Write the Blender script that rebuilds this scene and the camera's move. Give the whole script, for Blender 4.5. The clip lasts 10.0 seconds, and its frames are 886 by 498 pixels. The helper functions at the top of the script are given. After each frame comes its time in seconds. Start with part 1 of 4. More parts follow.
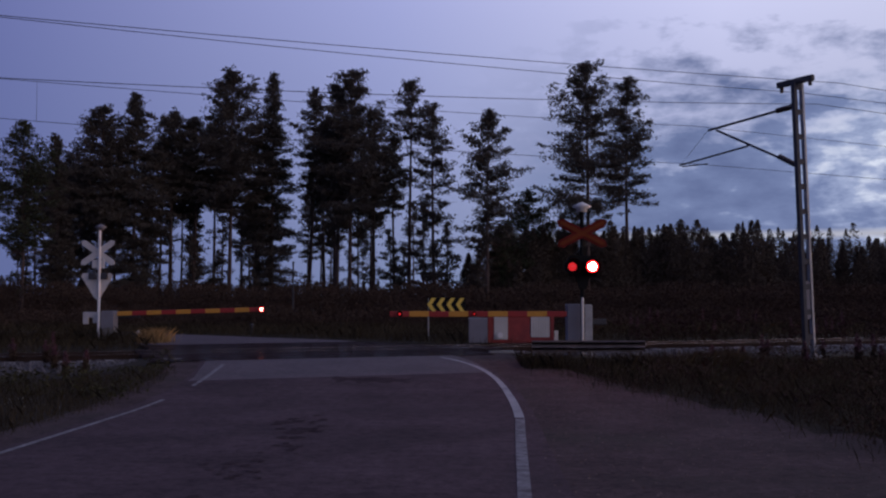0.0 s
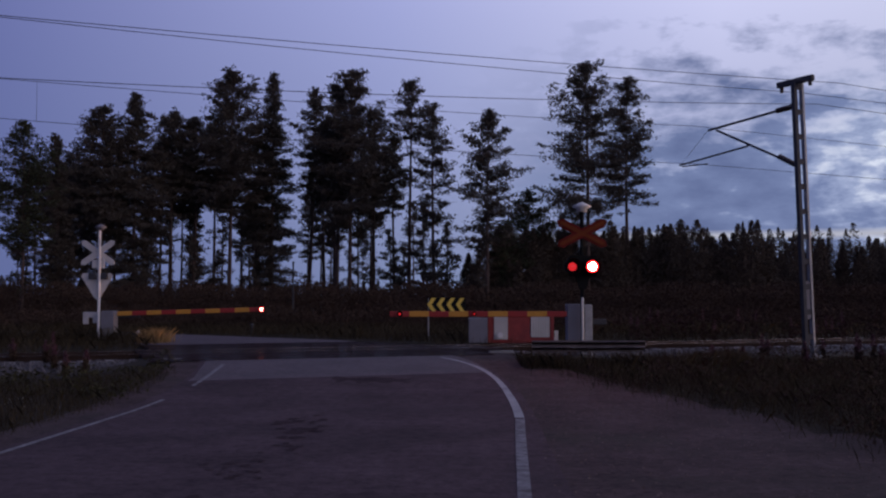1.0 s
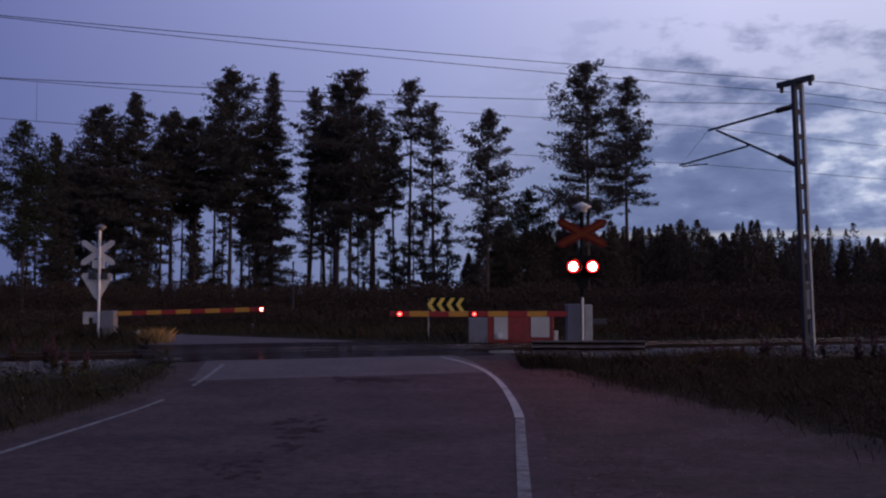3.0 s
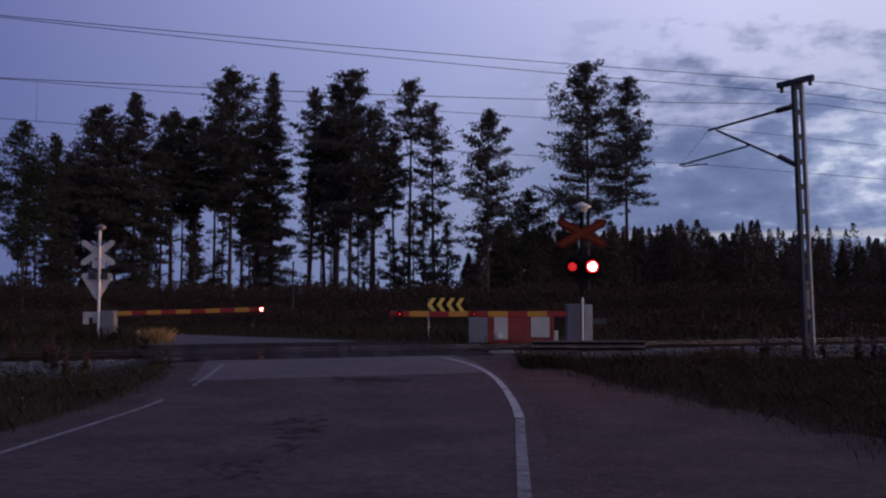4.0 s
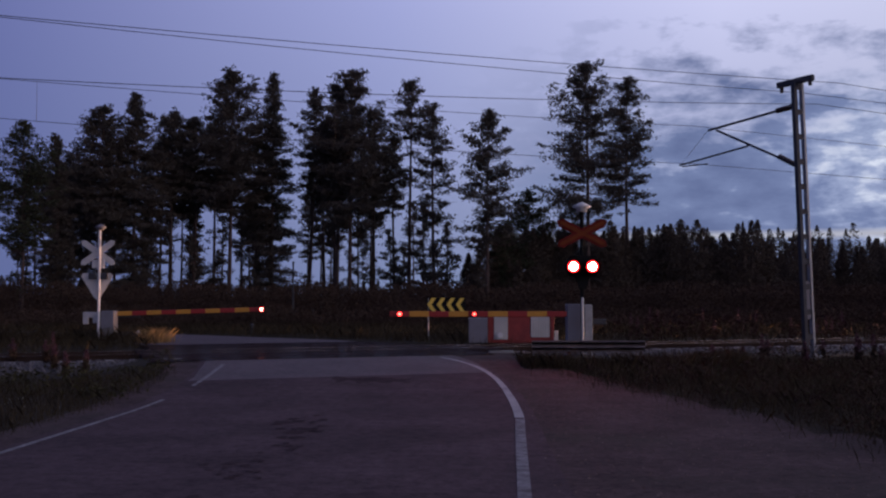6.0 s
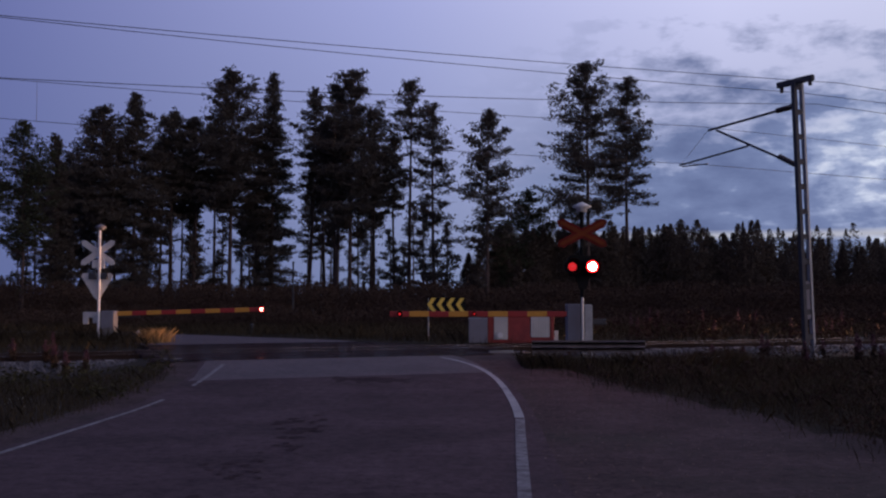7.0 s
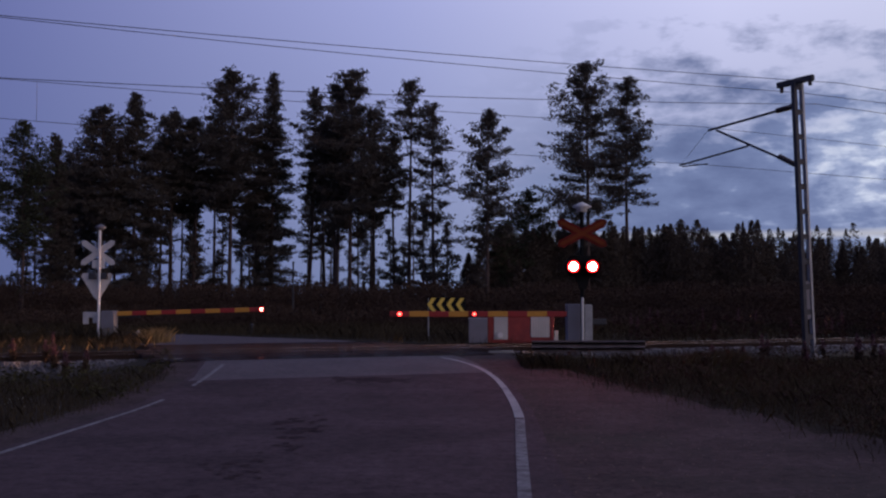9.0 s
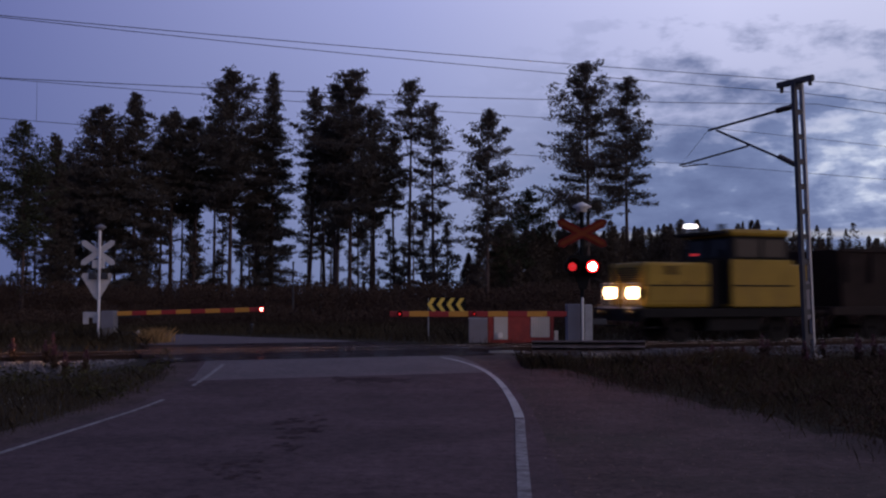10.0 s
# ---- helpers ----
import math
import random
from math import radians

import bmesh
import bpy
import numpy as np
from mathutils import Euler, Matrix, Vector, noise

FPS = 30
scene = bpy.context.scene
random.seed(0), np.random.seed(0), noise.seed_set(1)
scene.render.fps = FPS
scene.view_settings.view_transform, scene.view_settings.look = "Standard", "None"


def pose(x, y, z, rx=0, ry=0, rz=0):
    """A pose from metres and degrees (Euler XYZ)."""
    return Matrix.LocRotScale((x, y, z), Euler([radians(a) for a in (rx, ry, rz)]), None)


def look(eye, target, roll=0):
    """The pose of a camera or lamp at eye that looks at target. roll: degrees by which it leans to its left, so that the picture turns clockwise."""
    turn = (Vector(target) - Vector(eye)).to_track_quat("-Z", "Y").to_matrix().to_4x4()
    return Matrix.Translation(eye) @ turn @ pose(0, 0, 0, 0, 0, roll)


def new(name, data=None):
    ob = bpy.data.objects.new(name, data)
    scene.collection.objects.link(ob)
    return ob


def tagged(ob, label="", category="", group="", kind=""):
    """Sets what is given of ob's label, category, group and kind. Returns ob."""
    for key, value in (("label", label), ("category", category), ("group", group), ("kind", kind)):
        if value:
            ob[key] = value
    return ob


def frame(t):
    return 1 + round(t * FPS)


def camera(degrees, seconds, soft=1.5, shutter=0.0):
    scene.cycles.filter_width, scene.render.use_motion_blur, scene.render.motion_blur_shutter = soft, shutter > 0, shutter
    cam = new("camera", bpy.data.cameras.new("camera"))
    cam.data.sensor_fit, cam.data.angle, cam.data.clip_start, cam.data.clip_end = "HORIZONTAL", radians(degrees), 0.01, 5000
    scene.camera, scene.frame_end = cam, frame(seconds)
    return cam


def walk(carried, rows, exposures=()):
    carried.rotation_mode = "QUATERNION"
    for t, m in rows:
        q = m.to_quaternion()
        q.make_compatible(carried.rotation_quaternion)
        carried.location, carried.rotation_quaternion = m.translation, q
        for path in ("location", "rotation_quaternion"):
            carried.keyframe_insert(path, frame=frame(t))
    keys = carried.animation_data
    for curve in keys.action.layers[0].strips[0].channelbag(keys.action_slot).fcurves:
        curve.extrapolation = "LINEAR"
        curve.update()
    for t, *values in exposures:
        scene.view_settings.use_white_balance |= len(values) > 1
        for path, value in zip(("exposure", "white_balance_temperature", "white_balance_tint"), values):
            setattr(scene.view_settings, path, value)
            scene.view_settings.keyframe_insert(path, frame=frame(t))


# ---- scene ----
cam = camera(45.95, 10.0, soft=2.2, shutter=0.9)
EYE = (0.0, 0.0, 1.86)
VIEW = look(EYE, (0.0, 100.0, 1.86 + 4.54))
walk(cam, [(0.0, VIEW), (10.0, VIEW)])

# the track: T @ (along, across, up); along runs to the far right, across to the far side
TURN = 21.16
T = pose(0, 32.63, 0, 0, 0, TURN)
RAIL = 0.30
rng = np.random.default_rng(7)


# ---- world and light ----
def make_world():
    w = bpy.data.worlds.new("dusk_sky")
    scene.world = w
    w.use_nodes = True
    nt = w.node_tree
    nt.nodes.clear()
    n, l = nt.nodes.new, nt.links.new

    def math_node(op, a, b=None, clamp=False):
        m = n("ShaderNodeMath")
        m.operation, m.use_clamp = op, clamp
        for i, v in enumerate((a, b)):
            if v is None:
                continue
            if isinstance(v, (int, float)):
                m.inputs[i].default_value = v
            else:
                l(v, m.inputs[i])
        return m.outputs[0]

    def ramp(fac, stops):
        r = n("ShaderNodeValToRGB")
        while len(r.color_ramp.elements) < len(stops):
            r.color_ramp.elements.new(0.5)
        for e, (p, c) in zip(r.color_ramp.elements, stops):
            e.position, e.color = p, (*c, 1)
        l(fac, r.inputs[0])
        return r.outputs[0]

    def mix(fac, a, b):
        m = n("ShaderNodeMix")
        m.data_type = "RGBA"
        for v, i in ((fac, 0), (a, 6), (b, 7)):
            if isinstance(v, (int, float)):
                m.inputs[i].default_value = v
            elif isinstance(v, tuple):
                m.inputs[i].default_value = (*v, 1)
            else:
                l(v, m.inputs[i])
        return m.outputs[2]

    tc = n("ShaderNodeTexCoord")
    sep = n("ShaderNodeSeparateXYZ")
    l(tc.outputs["Generated"], sep.inputs[0])
    x, y, z = sep.outputs
    # evening sky: deep blue away from the set sun, paler towards the west on the right
    west = math_node("MULTIPLY_ADD", x, 1.0, False)
    west.node.inputs[2].default_value = 0.5
    blue = ramp(west, [(0.05, SKY_EAST), (0.45, SKY_MID), (0.75, SKY_WEST), (1.0, SKY_FAR_WEST)])
    low = ramp(west, [(0.05, LOW_EAST), (0.5, LOW_MID), (0.8, LOW_WEST), (1.0, LOW_FAR_WEST)])
    lift = math_node("MULTIPLY", z, 3.6, True)
    clear = mix(lift, low, blue)
    sky = n("ShaderNodeTexSky")
    sky.sky_type, sky.sun_disc = "NISHITA", False
    sky.sun_elevation, sky.sun_rotation = radians(1.0), radians(65)
    dim = n("ShaderNodeVectorMath")
    dim.operation = "SCALE"
    l(sky.outputs[0], dim.inputs[0])
    dim.inputs["Scale"].default_value = 0.08
    clear = mix(0.08, clear, dim.outputs[0])
    # the dome darkens towards the zenith
    zenith = ramp(z, [(0.3, (1, 1, 1)), (0.75, (0.3, 0.3, 0.36))])
    fade = n("ShaderNodeVectorMath")
    fade.operation = "MULTIPLY"
    l(clear, fade.inputs[0])
    l(zenith, fade.inputs[1])
    clear = fade.outputs[0]
    # cloud sheets, flattened towards the horizon
    flat = n("ShaderNodeCombineXYZ")
    l(math_node("MULTIPLY", x, 5.0), flat.inputs[0])
    l(math_node("MULTIPLY", y, 2.0), flat.inputs[1])
    rise = math_node("MULTIPLY_ADD", z, 11.5)
    rise.node.inputs[2].default_value = -0.36
    l(rise, flat.inputs[2])
    noise_tex = n("ShaderNodeTexNoise")
    noise_tex.inputs["Scale"].default_value = 3.6
    noise_tex.inputs["Detail"].default_value = 7
    noise_tex.inputs["Roughness"].default_value = 0.58
    noise_tex.inputs["Distortion"].default_value = 0.08
    l(flat.outputs[0], noise_tex.inputs["Vector"])
    f = noise_tex.outputs[0]
    wob = math_node("MULTIPLY_ADD", f, 0.34)
    wob.node.inputs[2].default_value = -0.17
    edge_x = math_node("ADD", x, wob)
    edge_z = math_node("ADD", z, wob)
    cover = math_node("MULTIPLY_ADD", edge_x, 6.5, True)
    cover.node.inputs[2].default_value = -0.1
    high = math_node("MULTIPLY_ADD", edge_z, -11.0, True)
    high.node.inputs[2].default_value = 2.58
    cover = math_node("MULTIPLY", cover, high)
    # brightest round the place where the sun went down
    dist = n("ShaderNodeVectorMath")
    dist.operation = "DISTANCE"
    l(tc.outputs["Generated"], dist.inputs[0])
    dist.inputs[1].default_value = (0.385, 0.913, 0.135)
    near = math_node("MULTIPLY_ADD", dist.outputs["Value"], -7.5, True)
    near.node.inputs[2].default_value = 1.0
    f2 = math_node("MULTIPLY_ADD", near, 0.29)
    l(f, f2.node.inputs[2])
    cloud = ramp(f2, [(0.38, CLOUD_DARK), (0.6, CLOUD_GREY), (0.72, CLOUD_PALE), (0.83, CLOUD_WHITE)])
    sky_col = mix(cover, clear, cloud)
    # pale slot under the cloud at the western horizon
    slot = math_node("SUBTRACT", z, 0.056)
    slot = math_node("ABSOLUTE", slot)
    slot = math_node("MULTIPLY_ADD", slot, -190.0, True)
    slot.node.inputs[2].default_value = 1.1
    slot = math_node("MULTIPLY", slot, cover)
    sky_col = mix(slot, sky_col, SLOT)
    bg = n("ShaderNodeBackground")
    l(sky_col, bg.inputs[0])
    bg.inputs[1].default_value = 1.0
    out = n("ShaderNodeOutputWorld")
    l(bg.outputs[0], out.inputs[0])


SKY_EAST, SKY_MID, SKY_WEST, SKY_FAR_WEST = (0.115, 0.138, 0.375), (0.38, 0.415, 0.75), (0.66, 0.68, 0.98), (0.66, 0.68, 0.92)
LOW_EAST, LOW_MID, LOW_WEST, LOW_FAR_WEST = (0.11, 0.145, 0.345), (0.195, 0.25, 0.44), (0.24, 0.28, 0.45), (0.3, 0.33, 0.48)
CLOUD_DARK, CLOUD_GREY, CLOUD_PALE, CLOUD_WHITE = (0.128, 0.166, 0.325), (0.178, 0.228, 0.415), (0.34, 0.4, 0.61), (0.7, 0.75, 0.9)
SLOT = (0.44, 0.45, 0.54)
make_world()
glow = bpy.data.lights.new("sun_afterglow", "SUN")
glow.energy, glow.angle, glow.color = 0.5, radians(35), (1.0, 0.68, 0.62)
new("sun_afterglow", glow).matrix_basis = look((60, -22, 12), (0, 30, 0))


# ---- materials ----
def mat(name, colour, rough=0.6, metal=0.0, vary=0.25, scale=6.0, fine=60.0, bump=0.2, dirt=None, emit=None, power=0.0, island=0.0, random_ob=0.0, spec=0.5, coat=0.0, mottle=0.0):
    m = bpy.data.materials.new(name)
    m.use_nodes = True
    nt = m.node_tree
    n, l = nt.nodes.new, nt.links.new
    b = nt.nodes["Principled BSDF"]
    b.inputs["Roughness"].default_value, b.inputs["Metallic"].default_value = rough, metal
    b.inputs["Specular IOR Level"].default_value = spec
    b.inputs["Coat Weight"].default_value, b.inputs["Coat Roughness"].default_value = coat, 0.14
    tc = n("ShaderNodeTexCoord")

    def tex(sc, detail):
        t = n("ShaderNodeTexNoise")
        t.inputs["Scale"].default_value, t.inputs["Detail"].default_value = sc, detail
        l(tc.outputs["Object"], t.inputs["Vector"])
        return t.outputs[0]

    def mixed(kind, fac, a, c):
        x = n("ShaderNodeMix")
        x.data_type, x.blend_type = "RGBA", kind
        for v, i in ((fac, 0), (a, 6), (c, 7)):
            if isinstance(v, (int, float)):
                x.inputs[i].default_value = v
            elif isinstance(v, tuple):
                x.inputs[i].default_value = (*v, 1)
            else:
                l(v, x.inputs[i])
        return x.outputs[2]

    def span(v, lo, hi, to0, to1):
        r = n("ShaderNodeMapRange")
        for i, q in enumerate((lo, hi, to0, to1)):
            r.inputs[i + 1].default_value = q
        l(v, r.inputs[0])
        return r.outputs[0]

    big, small = tex(scale, 5), tex(fine, 3)
    dark = tuple(c * (1 - vary) for c in colour)
    light = tuple(min(1, c * (1 + vary)) for c in colour)
    col = mixed("MIX", span(big, 0.3, 0.7, 0, 1), dark, light)
    col = mixed("MIX", span(small, 0.35, 0.7, 0, 0.5), col, tuple(c * (1 - vary * 0.8) for c in colour))
    if mottle:
        patches = n("ShaderNodeTexNoise")
        patches.inputs["Scale"].default_value, patches.inputs["Detail"].default_value, patches.inputs["Roughness"].default_value = mottle, 8, 0.85
        l(tc.outputs["Object"], patches.inputs["Vector"])
        col = mixed("MULTIPLY", span(patches.outputs[0], 0.4, 0.62, 0, 1), col, (0.47, 0.47, 0.52))
    if dirt:
        col = mixed("MIX", span(tex(scale * 0.45, 6), 0.5, 0.72, 0, 0.75), col, dirt)
    if island or random_ob:
        g = n("ShaderNodeNewGeometry").outputs["Random Per Island"] if island else n("ShaderNodeObjectInfo").outputs["Random"]
        k = island or random_ob
        hs = n("ShaderNodeHueSaturation")
        l(col, hs.inputs["Color"])
        l(span(g, 0, 1, 1 - k, 1 + k), hs.inputs["Value"])
        col = hs.outputs[0]
    l(col, b.inputs["Base Color"])
    l(span(small, 0.2, 0.8, max(0.02, rough - 0.12), min(1, rough + 0.12)), b.inputs["Roughness"])
    if bump:
        bp = n("ShaderNodeBump")
        bp.inputs["Strength"].default_value, bp.inputs["Distance"].default_value = bump, 0.02
        l(small, bp.inputs["Height"])
        l(bp.outputs[0], b.inputs["Normal"])
    if emit:
        b.inputs["Emission Color"].default_value = (*emit, 1)
        b.inputs["Emission Strength"].default_value = power
    return m


BEAM = 240000.0
M = {
    "ground": mat("meadow_soil", (0.04, 0.033, 0.022), 0.97, spec=0.1, vary=0.5, scale=0.6, fine=9, dirt=(0.045, 0.036, 0.026)),
    "asphalt": mat("old_asphalt", (0.122, 0.084, 0.09), 0.97, mottle=5.0, vary=0.3, scale=0.6, fine=16, bump=0.5, dirt=(0.062, 0.046, 0.05), spec=0.1),
    "dark_asphalt": mat("fresh_asphalt", (0.042, 0.031, 0.034), 1.0, vary=0.35, scale=1.2, fine=14, bump=0.02, spec=0.0, coat=0.16),
    "pale_asphalt": mat("worn_asphalt", (0.13, 0.095, 0.1), 0.7, mottle=5.0, vary=0.2, scale=0.8, fine=40, bump=0.4, spec=0.4),
    "gravel": mat("gravel", (0.115, 0.08, 0.077), 0.97, spec=0.1, mottle=6.0, vary=0.35, scale=0.9, fine=13, bump=0.8, dirt=(0.06, 0.055, 0.045)),
    "ballast": mat("granite_ballast", (0.115, 0.105, 0.108), 0.9, vary=0.25, scale=5, fine=40, island=0.5),
    "ballast_bed": mat("ballast_bed", (0.075, 0.07, 0.072), 0.95, vary=0.4, scale=8, fine=30, bump=1.0),
    "gravel_stone": mat("gravel_stone", (0.14, 0.106, 0.095), 0.95, vary=0.3, scale=9, fine=60, island=0.4, spec=0.1),
    "paint_line": mat("road_paint", (0.4, 0.4, 0.4), 0.85, vary=0.2, scale=3, fine=25, dirt=(0.16, 0.15, 0.17)),
    "paint_worn": mat("worn_road_paint", (0.27, 0.26, 0.265), 0.9, vary=0.45, scale=7, fine=26, dirt=(0.1, 0.08, 0.085), spec=0.1),
    "rail": mat("rail_rust", (0.035, 0.022, 0.018), 0.9, 0.0, scale=3, spec=0.1),
    "rail_head": mat("rail_head_steel", (0.5, 0.48, 0.48), 0.22, 1.0, vary=0.15, scale=2, bump=0.05),
    "concrete": mat("concrete", (0.24, 0.23, 0.22), 0.9, scale=3, dirt=(0.14, 0.13, 0.12)),
    "galvanised": mat("galvanised_steel", (0.34, 0.345, 0.35), 0.55, 0.6, vary=0.2, scale=4, dirt=(0.3, 0.29, 0.28)),
    "dull_steel": mat("dull_steel", (0.2, 0.18, 0.18), 0.9, 0.0, vary=0.3, scale=3, dirt=(0.08, 0.07, 0.065), spec=0.3),
    "pale_steel": mat("pale_grey_paint", (0.76, 0.74, 0.71), 0.5, vary=0.1, scale=3, dirt=(0.45, 0.43, 0.4)),
    "dark_steel": mat("dark_steel", (0.05, 0.05, 0.055), 0.6, 0.3, scale=4),
    "grey_box": mat("grey_cabinet_paint", (0.17, 0.165, 0.185), 0.55, vary=0.12, scale=2.5, dirt=(0.12, 0.11, 0.12)),
    "white_paint": mat("white_sheet_metal", (0.6, 0.58, 0.53), 0.5, vary=0.08, scale=2, dirt=(0.5, 0.48, 0.43)),
    "red_paint": mat("red_board_paint", (0.25, 0.028, 0.024), 0.6, vary=0.2, scale=3, dirt=(0.16, 0.02, 0.018)),
    "boom_red": mat("boom_red", (0.29, 0.018, 0.015), 0.6, vary=0.12, scale=4),
    # yellow shifted to red-orange: the signal lamps' red light is in the colour
    "cross_yellow": mat("crossbuck_yellow_redlit", (0.17, 0.038, 0.01), 0.8, vary=0.2, scale=4, spec=0.2),
    "cross_red": mat("crossbuck_red", (0.14, 0.013, 0.01), 0.8, vary=0.2, scale=4, spec=0.2),
    "boom_yellow": mat("boom_yellow", (0.52, 0.24, 0.025), 0.6, vary=0.12, scale=4),
    "sign_yellow": mat("sign_yellow", (0.78, 0.55, 0.08), 0.4, vary=0.06, scale=5),
    "sign_black": mat("sign_black", (0.012, 0.012, 0.012), 0.9, spec=0.1, vary=0.2, scale=5),
    "sign_back": mat("aluminium_sign_back", (0.5, 0.48, 0.46), 0.6, 0.0, vary=0.12, scale=4),
    "rubber": mat("black_rubber", (0.036, 0.027, 0.03), 1.0, scale=8, bump=0.01, spec=0.0, coat=0.16),
    "lamp_on": mat("lit_red_signal", (0.3, 0.02, 0.02), 0.3, bump=0, emit=(1.0, 0.08, 0.06), power=240),
    # red ring round the lit discs, put in for the lamps' soft halo
    "halo_rim": mat("red_halo_rim", (0.3, 0.01, 0.01), 0.3, bump=0, emit=(1.0, 0.015, 0.02), power=4.0),
    "boom_lamp_on": mat("lit_red_boom_lamp", (0.3, 0.02, 0.02), 0.3, bump=0, emit=(1.0, 0.08, 0.06), power=9),
    "boom_white_on": mat("lit_boom_tip_lamp", (0.3, 0.1, 0.08), 0.3, bump=0, emit=(1.0, 0.34, 0.26), power=14),
    "headlight": mat("lit_headlight", (0.6, 0.5, 0.4), 0.2, bump=0, emit=(1.0, 0.66, 0.4), power=80),
    "beam": mat("headlight_filament_reflector", (0.6, 0.5, 0.4), 0.2, bump=0, emit=(1.0, 0.5, 0.28), power=BEAM),
    "added_glow": mat("added_warm_glow", (0.6, 0.45, 0.3), 0.3, bump=0, emit=(1.0, 0.56, 0.28), power=16),
    "tube_black": mat("black_lamp_tube", (0.003, 0.003, 0.003), 1.0, bump=0, spec=0.0),
    "lens_dim": mat("fading_red_lens", (0.22, 0.01, 0.008), 0.2, vary=0.05, bump=0.0, emit=(1.0, 0.03, 0.04), power=0.6),
    "top_light": mat("lit_roof_light", (0.7, 0.6, 0.6), 0.2, bump=0, emit=(1.0, 0.86, 0.88), power=14),
    "marker_red": mat("lit_red_marker", (0.4, 0.02, 0.02), 0.3, bump=0, emit=(1.0, 0.05, 0.06), power=0.8),
    "loco_yellow": mat("yellow_loco_paint", (0.31, 0.195, 0.02), 0.55, vary=0.2, scale=1.0, fine=20, dirt=(0.2, 0.12, 0.022), spec=0.25),
    "loco_dark": mat("dark_loco_frame", (0.011, 0.0095, 0.009), 0.8, scale=2, spec=0.2),
    "glass": mat("dark_cab_glass", (0.008, 0.008, 0.009), 0.1, vary=0.1, bump=0, spec=0.12),
    "wagon": mat("rusty_wagon_paint", (0.028, 0.019, 0.016), 0.85, vary=0.35, scale=1.5, dirt=(0.016, 0.013, 0.011), spec=0.2),
    "wire": mat("copper_wire", (0.06, 0.055, 0.055), 0.6, 0.4, bump=0),
    "insulator": mat("brown_insulator", (0.04, 0.025, 0.02), 0.3, bump=0),
    "bark": mat("pine_bark", (0.075, 0.05, 0.042), 0.95, vary=0.35, scale=2.5, fine=18, bump=0.7),
    "needles": mat("pine_needles", (0.082, 0.07, 0.058), 0.8, vary=0.25, scale=0.7, fine=9, bump=0, island=0.25, spec=0.15),
    "spruce": mat("spruce_needles", (0.09, 0.07, 0.054), 0.85, vary=0.3, scale=0.25, fine=3, bump=0, island=0.2, spec=0.15),
    "birch_leaf": mat("birch_leaves", (0.055, 0.06, 0.034), 0.7, vary=0.3, scale=0.8, fine=9, bump=0, island=0.4, spec=0.15),
    "bush": mat("bush_leaves", (0.07, 0.046, 0.034), 0.9, vary=0.3, scale=0.4, fine=8, bump=0, island=0.15, spec=0.1),
    "grass": mat("summer_grass", (0.056, 0.043, 0.025), 0.9, vary=0.35, scale=0.5, fine=7, bump=0, island=0.25, spec=0.15),
    # dry grass whose orange also holds warm headlight
    "lit_dry_grass": mat("lit_dry_grass", (0.36, 0.22, 0.085), 0.8, vary=0.25, scale=1, fine=7, bump=0, island=0.4),
    "pale_weed": mat("pale_green_weeds", (0.06, 0.056, 0.028), 0.85, vary=0.35, bump=0, island=0.5, spec=0.1),
    "rust_weed": mat("faded_weeds", (0.05, 0.027, 0.024), 0.85, vary=0.3, bump=0, island=0.5, spec=0.1),
    "stem": mat("plant_stem", (0.12, 0.07, 0.05), 0.8, bump=0),
    "fireweed": mat("fireweed_petals", (0.1, 0.034, 0.05), 0.7, vary=0.3, bump=0, island=0.4),
    "white_flower": mat("white_umbels", (0.55, 0.55, 0.5), 0.8, vary=0.2, bump=0, island=0.2),
    "stain": mat("tar_patch", (0.07, 0.05, 0.054), 1.0, spec=0.03, vary=0.3, scale=2, fine=40, bump=0.3),
}


# ---- building helpers ----
def finish(name, bm, material, smooth=False):
    me = bpy.data.meshes.new(name)
    bmesh.ops.recalc_face_normals(bm, faces=bm.faces)
    bm.to_mesh(me)
    bm.free()
    me.materials.append(M[material])
    if smooth:
        me.polygons.foreach_set("use_smooth", [True] * len(me.polygons))
    return me


def part(name, bm, material, parent=None, label="", at=None, smooth=False):
    ob = new(name, finish(name, bm, material, smooth))
    ob.parent = parent
    if at is not None:
        ob.matrix_basis = at
    if label:
        tagged(ob, label)
    return ob


def thing(name, at, label, category, group="", kind=""):
    ob = new(name)
    ob.empty_display_size = 0.3
    ob.matrix_basis = at
    return tagged(ob, label, category, group, kind)


def box(bm, c, s, bevel=0.0, m=None):
    b2 = bmesh.new()
    bmesh.ops.create_cube(b2, size=1, matrix=Matrix.Translation(c) @ Matrix.Diagonal((*s, 1)))
    if bevel:
        bmesh.ops.bevel(b2, geom=list(b2.edges), offset=bevel, segments=2, affect="EDGES", profile=0.5)
    if m is not None:
        b2.transform(m)
    tmp = bpy.data.meshes.new("tmp")
    b2.to_mesh(tmp)
    b2.free()
    bm.from_mesh(tmp)
    bpy.data.meshes.remove(tmp)
    return bm


